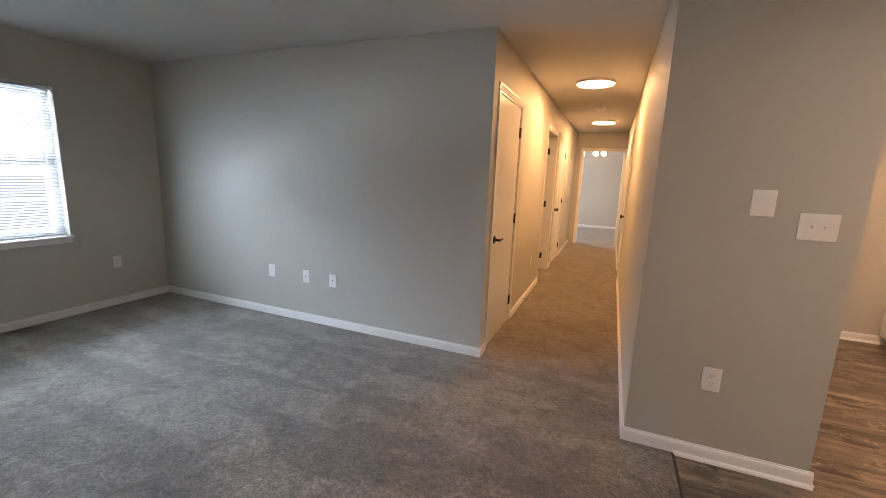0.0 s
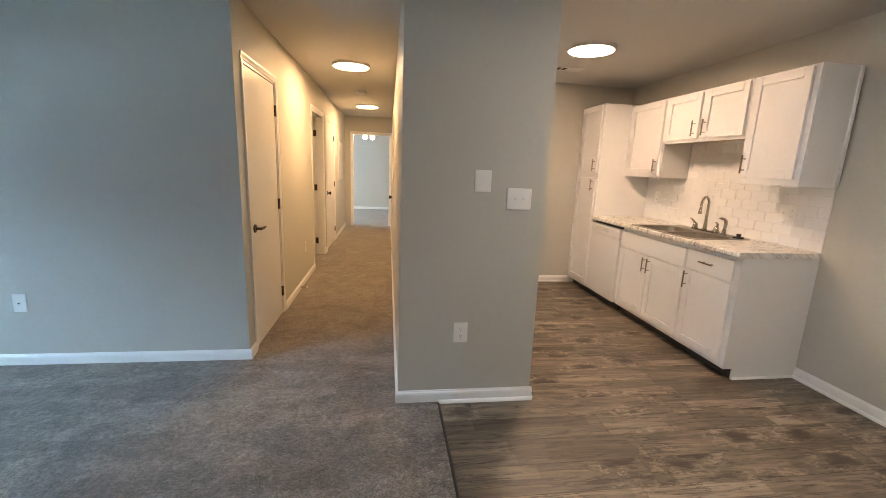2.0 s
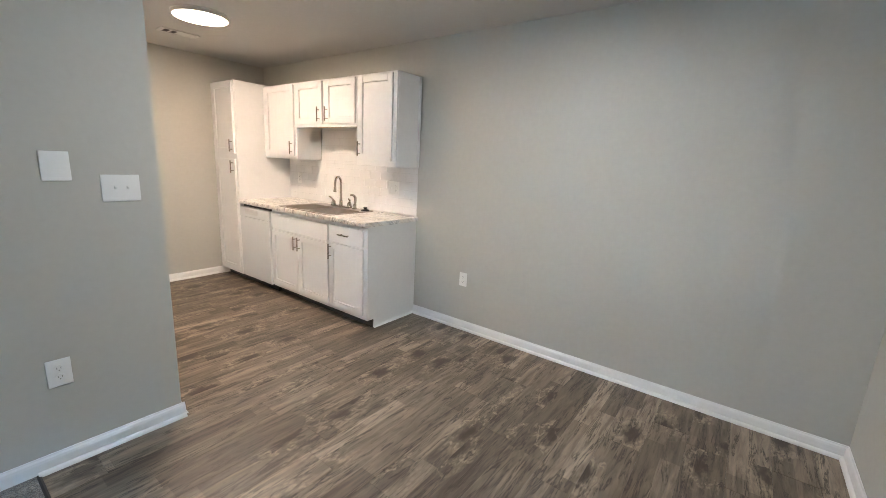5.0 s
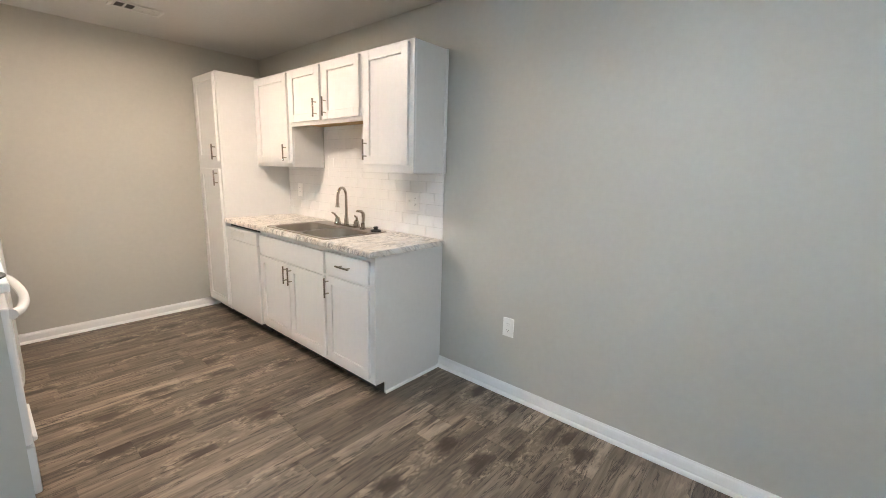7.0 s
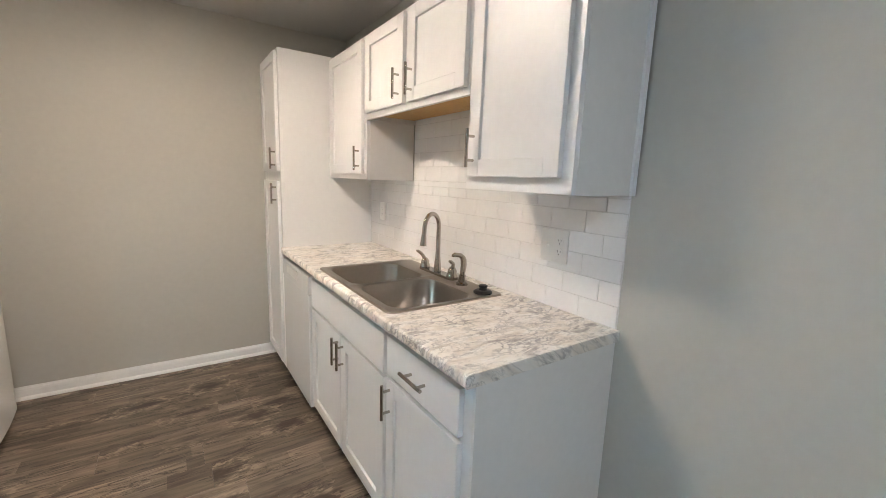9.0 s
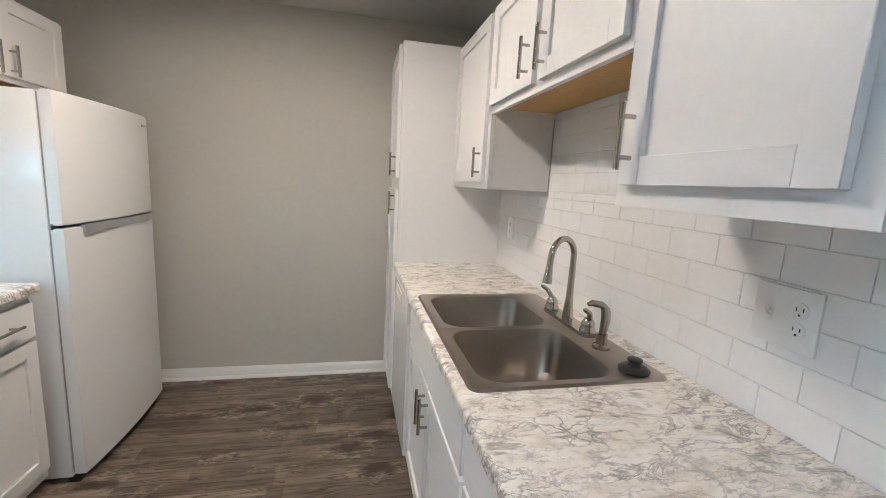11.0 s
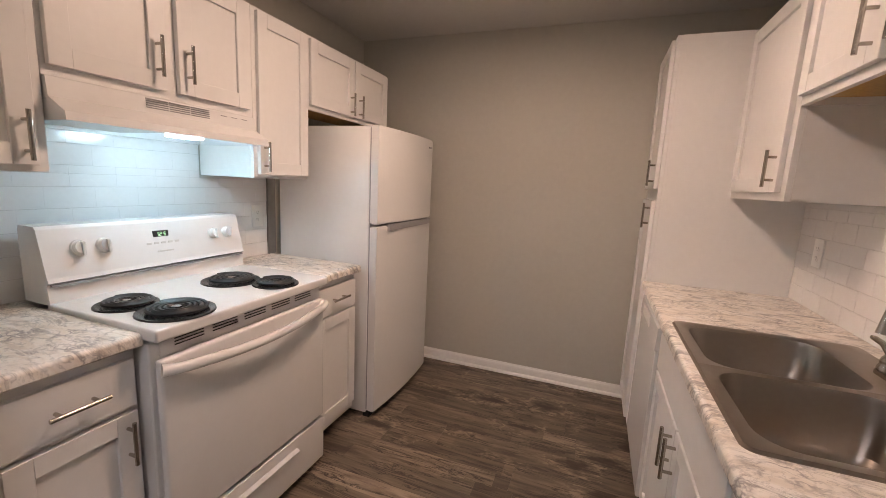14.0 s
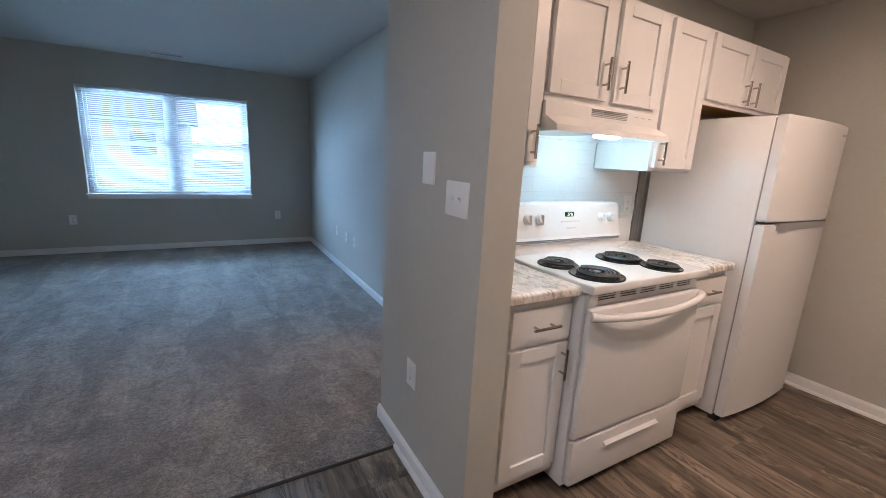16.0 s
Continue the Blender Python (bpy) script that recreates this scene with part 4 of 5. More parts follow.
carcass(c, W, 1.350, UTOP, DUW)
leaf(c, 0.03, W - 0.028, 1.368, UTOP - 0.015, W - 0.055, 1.445)
c = west_thing("wall_cabinet", UW, 3.011, "short white shaker wall cabinet above the range hood", "cabinet", GU)
W = 3.736 - 3.011
carcass(c, W, 1.612, UTOP, DUW)
leaf(c, 0.012, W / 2 - 0.022, 1.640, UTOP - 0.015, W / 2 - 0.055, 1.742)
leaf(c, W / 2 + 0.022, W - 0.03, 1.640, UTOP - 0.015, W / 2 + 0.055, 1.742)
c = west_thing("wall_cabinet", UW, 3.737, "narrow white shaker wall cabinet beside the hood", "cabinet", GU)
W = 4.090 - 3.737
carcass(c, W, 1.355, UTOP, DUW)
leaf(c, 0.02, W - 0.012, 1.372, UTOP - 0.015, 0.045, 1.45)
c = west_thing("wall_cabinet", UW, 4.091, "short white shaker wall cabinet above the refrigerator", "cabinet", GU)
W = 4.918 - 4.091
carcass(c, W, 1.712, UTOP, DUW, M_RAW)
leaf(c, 0.014, W / 2 - 0.006, 1.735, UTOP - 0.015, W / 2 - 0.045, 1.80)
leaf(c, W / 2 + 0.006, W - 0.02, 1.735, UTOP - 0.015, W / 2 + 0.045, 1.80)


# ---- range hood ----
hood = west_thing("range_hood", UW + 0.012, 3.014, "white under-cabinet range hood with its lamp lit", "range hood")
W = 0.720
bm = B()
HP = [(0.335, 1.610), (0.0, 1.610), (-0.006, 1.556), (-0.074, 1.516), (-0.078, 1.492), (-0.071, 1.492), (-0.067, 1.512), (-0.004, 1.550), (0.325, 1.550), (0.325, 1.492), (0.335, 1.492)]
prism(bm, HP, 0, W, lambda u, v, w: (w, u, v))
part("shell", bm, M_WHITE, hood)
for x in (0.0008, W - 0.0058):
    bm = B()
    prism(bm, [(0.324, 1.492), (-0.070, 1.492), (-0.066, 1.511), (-0.004, 1.549), (0.324, 1.549)], x, x + 0.005, lambda u, v, w: (w, u, v))
    part("side_panel", bm, M_WHITE, hood)
for k in range(3):
    for j in range(5):
        bm = B()
        x0, dz = 0.262 + k * 0.080, j * 0.0070
        box(bm, x0, x0 + 0.074, -0.0052, 0.0005, 1.572 + dz, 1.5752 + dz)
        part("vent_slot", bm, M_HANDLE, hood)
bm = B()
box(bm, 0.05, 0.34, -0.045, 0.27, 1.500, 1.506, 0.001, 1)
part("grease_filter", bm, M_STEEL, hood, "grey metal mesh filter")
bm = B()
box(bm, 0.362, 0.475, 0.000, 0.062, 1.490, 1.512, 0.006, 2)
part("lamp", bm, M_HOODLAMP, hood, "lit cool white hood lamp")
for x in (0.55, 0.60, 0.65):
    bm = B()
    box(bm, x, x + 0.025, -0.0045, 0.0005, 1.592, 1.5945)
    part("switch_mark", bm, M_MARK, hood)


# ---- electric range ----
SY = 3.049
rng_ = west_thing("electric_range", 1.292, SY, "white freestanding electric coil range with drawer", "stove")
W = 0.766
bm = B()
box(bm, 0.0, W, 0.0, 0.58, 0.03, 0.885, 0.004, 1)
part("body", bm, M_WHITE, rng_)
bm = B()
box(bm, -0.003, W + 0.003, -0.042, 0.46, 0.892, 0.930, 0.009, 3)
part("cooktop", bm, M_WHITE, rng_, "white enamel cooktop with rounded lip", True)
bm = B()
box(bm, 0.03, W - 0.03, -0.004, 0.004, 0.838, 0.889)
vent = part("vent_panel", bm, M_WHITE, rng_)
for k in range(5):
    for j in range(3):
        bm = B()
        x0 = 0.075 + k * 0.130
        box(bm, x0, x0 + 0.098, -0.0062, -0.0035, 0.855 + j * 0.0100, 0.8585 + j * 0.0100)
        part("vent_slot", bm, M_DARK, vent)
bm = B()
box(bm, 0.012, W - 0.012, -0.030, -0.001, 0.262, 0.832, 0.012, 3)
door = part("oven_door", bm, M_WHITE, rng_, "plain white enamel oven door", True)
bm = B()
pts = [(0.012 + (W - 0.024) * k / 16, -0.034 - 0.052 * math.sin(math.pi * k / 16) ** 0.55, 0.806 - 0.016 * math.sin(math.pi * k / 16)) for k in range(17)]
tube(bm, pts, [0.020] + [0.017] * 15 + [0.020], 12)
part("handle", bm, M_WHITE, door, "curved white bar handle", True)
bm = B()
box(bm, 0.012, W - 0.012, -0.032, -0.001, 0.045, 0.252, 0.010, 2)
drawer = part("storage_drawer", bm, M_WHITE, rng_, "", True)
bm = B()
prism(bm, [(-0.032, 0.180), (-0.046, 0.184), (-0.048, 0.196), (-0.032, 0.206)], 0.20, W - 0.20, lambda u, v, w: (w, u, v))
part("handle", bm, M_WHITE, drawer)
for x in (0.04, W - 0.04):
    for y in (0.05, 0.55):
        bm = B()
        cyl(bm, (x, y, 0.0), (x, y, 0.032), 0.016, 0.013, 10)
        part("foot", bm, M_DARK, rng_)
# backguard with knobs and clock
bm = B()
GP = [(0.452, 0.925), (0.462, 0.990), (0.449, 0.997), (0.455, 1.010), (0.492, 1.165), (0.502, 1.175), (0.585, 1.175), (0.590, 1.160), (0.590, 0.925)]
prism(bm, GP, 0.002, W - 0.002, lambda u, v, w: (w, u, v))
guard = part("backguard", bm, M_WHITE, rng_)
# grey strip painted for the shade under the panel's step
bm = B()
box(bm, 0.01, W - 0.01, 0.4475, 0.459, 0.984, 0.9905)
part("shadow_gap", bm, M_HANDLE, guard)


def guard_y(z):
    return 0.455 + (z - 1.010) * 0.037 / 0.155


for x, r in ((0.105, 0.026), (0.182, 0.026), (0.620, 0.023), (0.690, 0.023)):
    z = 1.098
    o = Vector((0, -0.155, 0.037)).normalized()
    a = Vector((x, guard_y(z), z))
    bm = B()
    cyl(bm, a, a + o * 0.010, r * 1.08, r, 22)
    cyl(bm, a + o * 0.010, a + o * 0.024, r * 0.95, r * 0.8, 22)
    box(bm, x - 0.0045, x + 0.0045, a.y - 0.034, a.y - 0.012, z - r * 0.85, z + r * 0.95, 0.002, 1)
    part("knob", bm, M_WHITE, guard, "white control knob", True)
bm = B()
z = 1.118
box(bm, 0.355, 0.415, guard_y(z) - 0.004, guard_y(z) + 0.01, z - 0.011, z + 0.013)
clock = part("display", bm, M_BLACK, guard, "black clock display with green digits")
bm = B()
SEG = {"a": (0, 1), "g": (0, 0), "d": (0, -1)}
for dx, on in ((0.366, "bc"), (0.379, "abged"), (0.396, "afgcd")):
    for s in on:
        yy = guard_y(z) - 0.0048
        if s in SEG:
            box(bm, dx, dx + 0.007, yy, yy + 0.0008, z + SEG[s][1] * 0.007 - 0.0006, z + SEG[s][1] * 0.007 + 0.0006)
        else:
            xx, zz = (dx + 0.007 if s in "bc" else dx), (z + 0.0035 if s in "bf" else z - 0.0035)
            box(bm, xx - 0.0006, xx + 0.0006, yy, yy + 0.0008, zz - 0.003, zz + 0.003)
part("digits", bm, M_DIGIT, clock)
bm = B()
for k in range(5):
    zz = 1.083
    box(bm, 0.325 + k * 0.028, 0.343 + k * 0.028, guard_y(zz) - 0.0015, guard_y(zz) + 0.002, zz - 0.004, zz + 0.004)
box(bm, 0.36, 0.425, guard_y(1.05) - 0.0012, guard_y(1.05) + 0.002, 1.047, 1.053)
part("button_marks", bm, M_VENT, guard)


def burner(x, y, r):
    """A black coil in a dark drip pan."""
    bm = B()
    lathe(bm, [(r * 0.18, 0.9305), (r * 0.9, 0.9315), (r * 1.12, 0.9365), (r * 1.20, 0.936), (r * 1.22, 0.9308), (r * 0.2, 0.9302)], (x, y, 0), 36)
    pan = part("drip_pan", bm, M_PAN, rng_, "black drip pan", True)
    bm = B()
    turns = 4.3
    pts = []
    for k in range(int(turns * 26)):
        a = 2 * math.pi * k / 26
        rr = r * (0.26 + 0.74 * k / (turns * 26))
        pts.append((x + rr * math.cos(a), y + rr * math.sin(a), 0.944))
    tube(bm, pts, 0.0064, 6)
    part("coil", bm, M_COIL, pan, "", True)
    bm = B()
    cyl(bm, (x, y, 0.937), (x, y, 0.948), r * 0.16, r * 0.16, 16)
    part("medallion", bm, M_NICKEL, pan)


for x, y, r in ((0.110, 0.258, 0.074), (0.140, 0.070, 0.092), (0.500, 0.238, 0.092), (0.555, 0.058, 0.074)):
    burner(x, y, r)


# ---- refrigerator ----
fr = west_thing("refrigerator", 1.295, 4.222, "white top-freezer refrigerator with grey pocket handle", "refrigerator")
W, TOP, SPLIT = 0.735, 1.648, 1.128
bm = B()
box(bm, 0, W, 0.0, 0.60, 0.03, TOP, 0.006, 2)
part("body", bm, M_WHITE, fr, "", True)
bm = B()
box(bm, 0.006, W - 0.006, -0.008, -0.0005, 0.05, TOP - 0.008)
part("gasket", bm, M_HANDLE, fr)


def bowed_door(z0, z1):
    n = 14
    pts = [(0.002, -0.009)] + [(0.002 + (W - 0.004) * k / n, -0.052 - 0.022 * math.sin(math.pi * k / n) ** 0.8) for k in range(n + 1)] + [(W - 0.002, -0.009)]
    bm = B()
    prism(bm, pts, z0, z1, lambda u, v, w: (u, v, w))
    sel = [e for e in bm.edges if abs(e.verts[0].co.z - e.verts[1].co.z) < 1e-5]
    bmesh.ops.bevel(bm, geom=sel, offset=0.006, segments=2, affect="EDGES")
    return bm


part("freezer_door", bowed_door(SPLIT + 0.006, TOP + 0.004), M_WHITE, fr, "", True)
low = part("fresh_food_door", bowed_door(0.040, SPLIT - 0.006), M_WHITE, fr, "", True)
bm = B()
HPTS = [(0.10, -0.075), (0.16, -0.079), (W - 0.10, -0.077), (W - 0.035, -0.066), (W - 0.035, -0.02), (0.10, -0.02)]
prism(bm, HPTS, SPLIT - 0.034, SPLIT + 0.0025, lambda u, v, w: (u, v, w))
part("handle", bm, M_HANDLE, low, "grey pocket handle")
bm = B()
box(bm, W - 0.085, W - 0.045, -0.0665, -0.060, TOP - 0.055, TOP - 0.045)
part("badge", bm, M_HANDLE, fr)
# kick coloured near-black for the thin shade under the door
bm = B()
box(bm, 0.01, W - 0.01, -0.02, 0.02, 0.0, 0.036)
part("kick_shade", bm, M_DARK, fr)


# ---- sink, faucet, stopper ----
def rrect(x0, x1, y0, y1, r, z, k=6):
    """A rounded rectangle as a ring of places."""
    out = []
    for cx, cy, a0 in ((x1 - r, y1 - r, 0), (x0 + r, y1 - r, 90), (x0 + r, y0 + r, 180), (x1 - r, y0 + r, 270)):
        out += [(cx + r * math.cos(radians(a0 + 90 * i / k)), cy + r * math.sin(radians(a0 + 90 * i / k)), z) for i in range(k + 1)]
    return out


def sink():
    s = thing("sink", pose((SX0 + SX1) / 2, (SY0 + SY1) / 2, COUNTER), "brushed stainless double-bowl drop-in sink", "sink")
    hx, hy = (SX1 - SX0) / 2, (SY1 - SY0) / 2
    bx0, bx1 = -hx + 0.040, hx - 0.125
    for y0, y1, name in ((-hy, 0.0, "near"), (0.0, hy, "far")):
        bm = B()
        iy0, iy1 = (y0 + 0.036, y1 - 0.014) if name == "near" else (y0 + 0.014, y1 - 0.034)
        co = 0.028
        # the rim's outer ring has rounded outer corners and square ones at the divide
        outer, lip = rrect(-hx, hx, y0, y1, co, 0.0), rrect(-hx + 0.006, hx - 0.006, y0 + (0.006 if name == "near" else 0), y1 - (0 if name == "near" else 0.006), co - 0.006, 0.0065)

        def square(ring, flat_y, reach):
            return [((math.copysign(hx - reach, x), flat_y, z) if abs(y - flat_y) < co else (x, y, z)) for x, y, z in ring]
        flat = 0.0
        outer, lip = square(outer, flat, 0.0), square(lip, flat, 0.006)
        rings = [outer, lip]
        rings.append(rrect(bx0 - 0.012, bx1 + 0.012, iy0 - 0.010, iy1 + 0.010, 0.075, 0.0050))
        rings.append(rrect(bx0, bx1, iy0, iy1, 0.068, 0.0015))
        rings.append(rrect(bx0 + 0.004, bx1 - 0.004, iy0 + 0.004, iy1 - 0.004, 0.066, -0.012))
        rings.append(rrect(bx0 + 0.014, bx1 - 0.014, iy0 + 0.014, iy1 - 0.014, 0.062, -0.145))
        rings.append(rrect(bx0 + 0.032, bx1 - 0.032, iy0 + 0.032, iy1 - 0.032, 0.055, -0.168))
        rings.append(rrect(bx0 + 0.07, bx1 - 0.07, iy0 + 0.07, iy1 - 0.07, 0.05, -0.174))
        vs = [[bm.verts.new(p) for p in ring] for ring in rings]
        n = len(vs[0])
        for r0, r1 in zip(vs, vs[1:]):
            for i in range(n):
                try:
                    bm.faces.new((r0[i], r0[(i + 1) % n], r1[(i + 1) % n], r1[i]))
                except ValueError:
                    pass
        bm.faces.new(vs[-1])
        bmesh.ops.remove_doubles(bm, verts=bm.verts, dist=1e-5)
        bmesh.ops.recalc_face_normals(bm, faces=bm.faces[:])
        bowl = part("bowl", bm, M_STEEL, s, "brushed stainless bowl with rounded corners", True)
        bm = B()
        cx, cy = (bx0 + bx1) / 2, (iy0 + iy1) / 2
        lathe(bm, [(0.001, -0.1735), (0.03, -0.1730), (0.042, -0.1715), (0.045, -0.1732), (0.044, -0.1738)], (cx, cy, 0), 22)
        part("drain", bm, M_NICKEL, bowl, "", True)
    return s


sink()

FZ = COUNTER + 0.0066
fau = thing("faucet", pose(3.213, 3.592, FZ), "brushed nickel gooseneck faucet with two lever handles", "faucet")
bm = B()
ring = rrect(-0.027, 0.027, -0.155, 0.145, 0.024, 0.0)
prism(bm, [(x, y) for x, y, _ in ring], 0.0, 0.012, lambda u, v, w: (u, v, w))
part("base_plate", bm, M_NICKEL, fau)
bm = B()
pts = [(0.0, 0.0, 0.010), (0.0, 0.0, 0.05), (0, 0, 0.09), (0, 0, 0.20)]
R = 0.064
swing = (math.cos(radians(26)), math.sin(radians(26)))
pts += [((-R + R * math.cos(radians(a))) * swing[0], (-R + R * math.cos(radians(a))) * swing[1], 0.236 + R * math.sin(radians(a))) for a in range(0, 177, 11)]
end = Vector(pts[-1])
down = Vector((-math.sin(radians(6)) * swing[0], -math.sin(radians(6)) * swing[1], -math.cos(radians(6))))
pts += [tuple(end + down * d) for d in (0.03, 0.034, 0.065, 0.085)]
rad = [0.0185, 0.0165, 0.0122] + [0.0104] * (len(pts) - 6) + [0.0110, 0.0140, 0.0160]
tube(bm, pts, rad[:len(pts)], 18)
part("spout", bm, M_NICKEL, fau, "tall arched spout", True)
for y, s in ((0.118, 1), (-0.128, -1)):
    bm = B()
    lathe(bm, [(0.026, 0.010), (0.026, 0.020), (0.021, 0.030), (0.022, 0.036), (0.020, 0.046), (0.012, 0.058), (0.004, 0.062)], (0, y, 0), 20)
    tube(bm, [(0, y, 0.050), (-0.004, y + s * 0.012, 0.064), (-0.012, y + s * 0.022, 0.080), (-0.030, y + s * 0.026, 0.092), (-0.038, y + s * 0.026, 0.094)], [0.010, 0.009, 0.008, 0.0075, 0.005], 12)
    part("lever", bm, M_NICKEL, fau, "curved lever handle", True)

spr = thing("side_sprayer", pose(3.196, 3.362, FZ), "brushed nickel side sprayer standing on the sink deck", "sprayer")
bm = B()
lathe(bm, [(0.026, 0.0), (0.025, 0.008), (0.017, 0.014), (0.015, 0.03), (0.016, 0.045)], (0, 0, 0), 20)
part("holder", bm, M_NICKEL, spr, "", True)
bm = B()
tube(bm, [(0, 0, 0.045), (0.003, 0, 0.06), (0.006, 0, 0.085), (0.004, 0, 0.112), (-0.004, 0, 0.128)], [0.010, 0.012, 0.0135, 0.0135, 0.010], 14)
tube(bm, [(0.006, 0.0, 0.118), (-0.014, 0.0, 0.134), (-0.045, 0, 0.140), (-0.058, 0, 0.136)], [0.010, 0.0105, 0.0095, 0.006], 12)
part("head", bm, M_NICKEL, spr, "", True)

bm = B()
lathe(bm, [(0.039, 0.0), (0.040, 0.006), (0.034, 0.011), (0.028, 0.013), (0.018, 0.014), (0.015, 0.022), (0.019, 0.028), (0.019, 0.033), (0.012, 0.036), (0.003, 0.0365)], (3.195, 3.212, FZ + 0.0004), 28)
tagged(part("sink_stopper", bm, M_BLACK, None, "black rubber sink stopper resting on the sink rim", True), "", "stopper")


# ---- plates on the walls ----
def plate(name, at, turn, label, category, w, h, kind):
    """A wall plate facing -y before it is turned; kind: blank, duplex, toggles, switch_duplex, jack."""
    p = thing(name, pose(*at, 0, 0, turn), label, category)
    bm = B()
    box(bm, -w / 2, w / 2, -0.0065, 0.0, -h / 2, h / 2, 0.0022, 2)
    part("cover", bm, M_PLATE, p, "", True)

    def socket(x):
        for z in (-0.02, 0.02):
            bm = B()
            cyl(bm, (x, -0.006, z), (x, -0.0085, z), 0.0165, None, 20)
            s = part("socket", bm, M_PLATE, p)
            bm = B()
            for dx in (-0.0065, 0.0065):
                box(bm, x + dx - 0.001, x + dx + 0.001, -0.0088, -0.0082, z - 0.001, z + 0.007)
            box(bm, x - 0.002, x + 0.002, -0.0088, -0.0082, z - 0.010, z - 0.006)
            part("slots", bm, M_DARK, s)

    def toggle(x):
        bm = B()
        box(bm, x - 0.005, x + 0.005, -0.0075, -0.0055, -0.012, 0.012)
        prism(bm, [(-0.006, -0.006), (-0.006, 0.006), (-0.017, 0.010), (-0.018, 0.004)], x - 0.0035, x + 0.0035, lambda u, v, q: (q, u, v))
        part("toggle", bm, M_PLATE, p)
    if kind == "duplex":
        socket(0)
    elif kind == "toggles":
        toggle(-0.023)
        toggle(0.023)
    elif kind == "switch_duplex":
        toggle(-0.028)
        socket(0.028)
    elif kind == "jack":
        bm = B()
        cyl(bm, (0, -0.006, 0), (0, -0.014, 0), 0.005, None, 12)
        part("jack", bm, M_NICKEL, p)
    bm = B()
    for z in ((-h / 2 + 0.012, h / 2 - 0.012) if kind in ("blank", "toggles") else (0.0,)):
        for x in ((-0.023, 0.023) if kind == "toggles" else (0.0,)):
            cyl(bm, (x, -0.006, z), (x, -0.0072, z), 0.003, None, 8)
    part("screw", bm, M_PLATE, p)
    return p


plate("wall_plate", (0.930, STUB_Y, 1.325), 0, "blank white wall plate on the end wall", "wall plate", 0.092, 0.118, "blank")
plate("light_switch", (1.140, STUB_Y, 1.232), 0, "white double toggle light switch", "switch", 0.142, 0.118, "toggles")
plate("outlet", (0.845, STUB_Y, 0.443), 0, "white duplex outlet on the end wall", "outlet", 0.082, 0.122, "duplex")
plate("outlet", (EAST, 2.131, 0.445), -90, "white duplex outlet on the dining wall", "outlet", 0.074, 0.118, "duplex")
plate("outlet", (-2.63, LIVING_N, 0.440), 0, "white duplex outlet on the living room wall", "outlet", 0.074, 0.118, "duplex")
plate("cable_plate", (-2.222, LIVING_N, 0.433), 0, "white cable jack plate", "wall plate", 0.074, 0.118, "jack")
plate("wall_plate", (-1.925, LIVING_N, 0.431), 0, "blank white wall plate in the living room", "wall plate", 0.074, 0.118, "jack")
plate("outlet", (WEST, 2.69, 0.434), 90, "white duplex outlet under the window", "outlet", 0.074, 0.118, "duplex")
plate("outlet", (WEST, 0.366, 0.420), 90, "white duplex outlet under the window", "outlet", 0.074, 0.118, "duplex")
plate("outlet", (HALL_W, 5.17, 0.42), 90, "white duplex outlet in the hall", "outlet", 0.074, 0.118, "duplex")


# ---- ceiling fixtures ----
def disc_light(x, y, label, lit=M_LED_HALL):
    c = thing("ceiling_light", pose(x, y, CEIL), label, "ceiling light", "round ceiling lights")
    bm = B()
    lathe(bm, [(0.185, 0.0), (0.192, -0.004), (0.192, -0.026), (0.187, -0.031), (0.178, -0.031), (0.176, -0.004)], (0, 0, 0), 48)
    part("rim", bm, M_TRIM, c, "", True)
    bm = B()
    lathe(bm, [(0.1755, -0.010), (0.1755, -0.0290), (0.14, -0.0315), (0.01, -0.0330)], (0, 0, 0), 48)
    part("diffuser", bm, lit, c, "glowing white diffuser", True)


disc_light(2.06, 3.765, "lit round white LED ceiling light in the kitchen", M_LED)
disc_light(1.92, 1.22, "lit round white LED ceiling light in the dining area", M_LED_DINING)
disc_light(0.02, 4.95, "lit round white LED ceiling light in the hall")
disc_light(0.035, 7.98, "lit round white LED ceiling light far down the hall")


def register(x, y, lx, ly, along, label, damper=False):
    v = thing("ceiling_vent", pose(x, y, CEIL), label, "vent")
    bm = B()
    f = 0.02
    box(bm, -lx / 2, lx / 2, -ly / 2, -ly / 2 + f, -0.008, 0, 0.002, 1)
    box(bm, -lx / 2, lx / 2, ly / 2 - f, ly / 2, -0.008, 0, 0.002, 1)
    box(bm, -lx / 2, -lx / 2 + f, -ly / 2 + f, ly / 2 - f, -0.0078, 0)
    box(bm, lx / 2 - f, lx / 2, -ly / 2 + f, ly / 2 - f, -0.0078, 0)
    part("frame", bm, M_VENT, v)
    bm = B()
    box(bm, -lx / 2 + f, lx / 2 - f, -ly / 2 + f, ly / 2 - f, -0.002, -0.0003)
    part("backing", bm, M_DARK, v)
    span = (ly if along == "x" else lx) - 2 * f
    n = max(4, int(span / 0.014))
    for k in range(n):
        o = -span / 2 + span * (k + 0.5) / n
        h = 0.0045
        if damper and o < 0 and k % 4:
            continue
        bm = B()
        if along == "x":
            prism(bm, [(o - h - 0.0005, -0.0025), (o + h - 0.0005, -0.0075), (o + h + 0.0005, -0.0068), (o - h + 0.0005, -0.0022)], -lx / 2 + f, lx / 2 - f, lambda u, q, w: (w, u, q))
        else:
            prism(bm, [(o - h - 0.0005, -0.0025), (o + h - 0.0005, -0.0075), (o + h + 0.0005, -0.0068), (o - h + 0.0005, -0.0022)], -ly / 2 + f, ly / 2 - f, lambda u, q, w: (u, w, q))
        part("slat", bm, M_VENT, v)


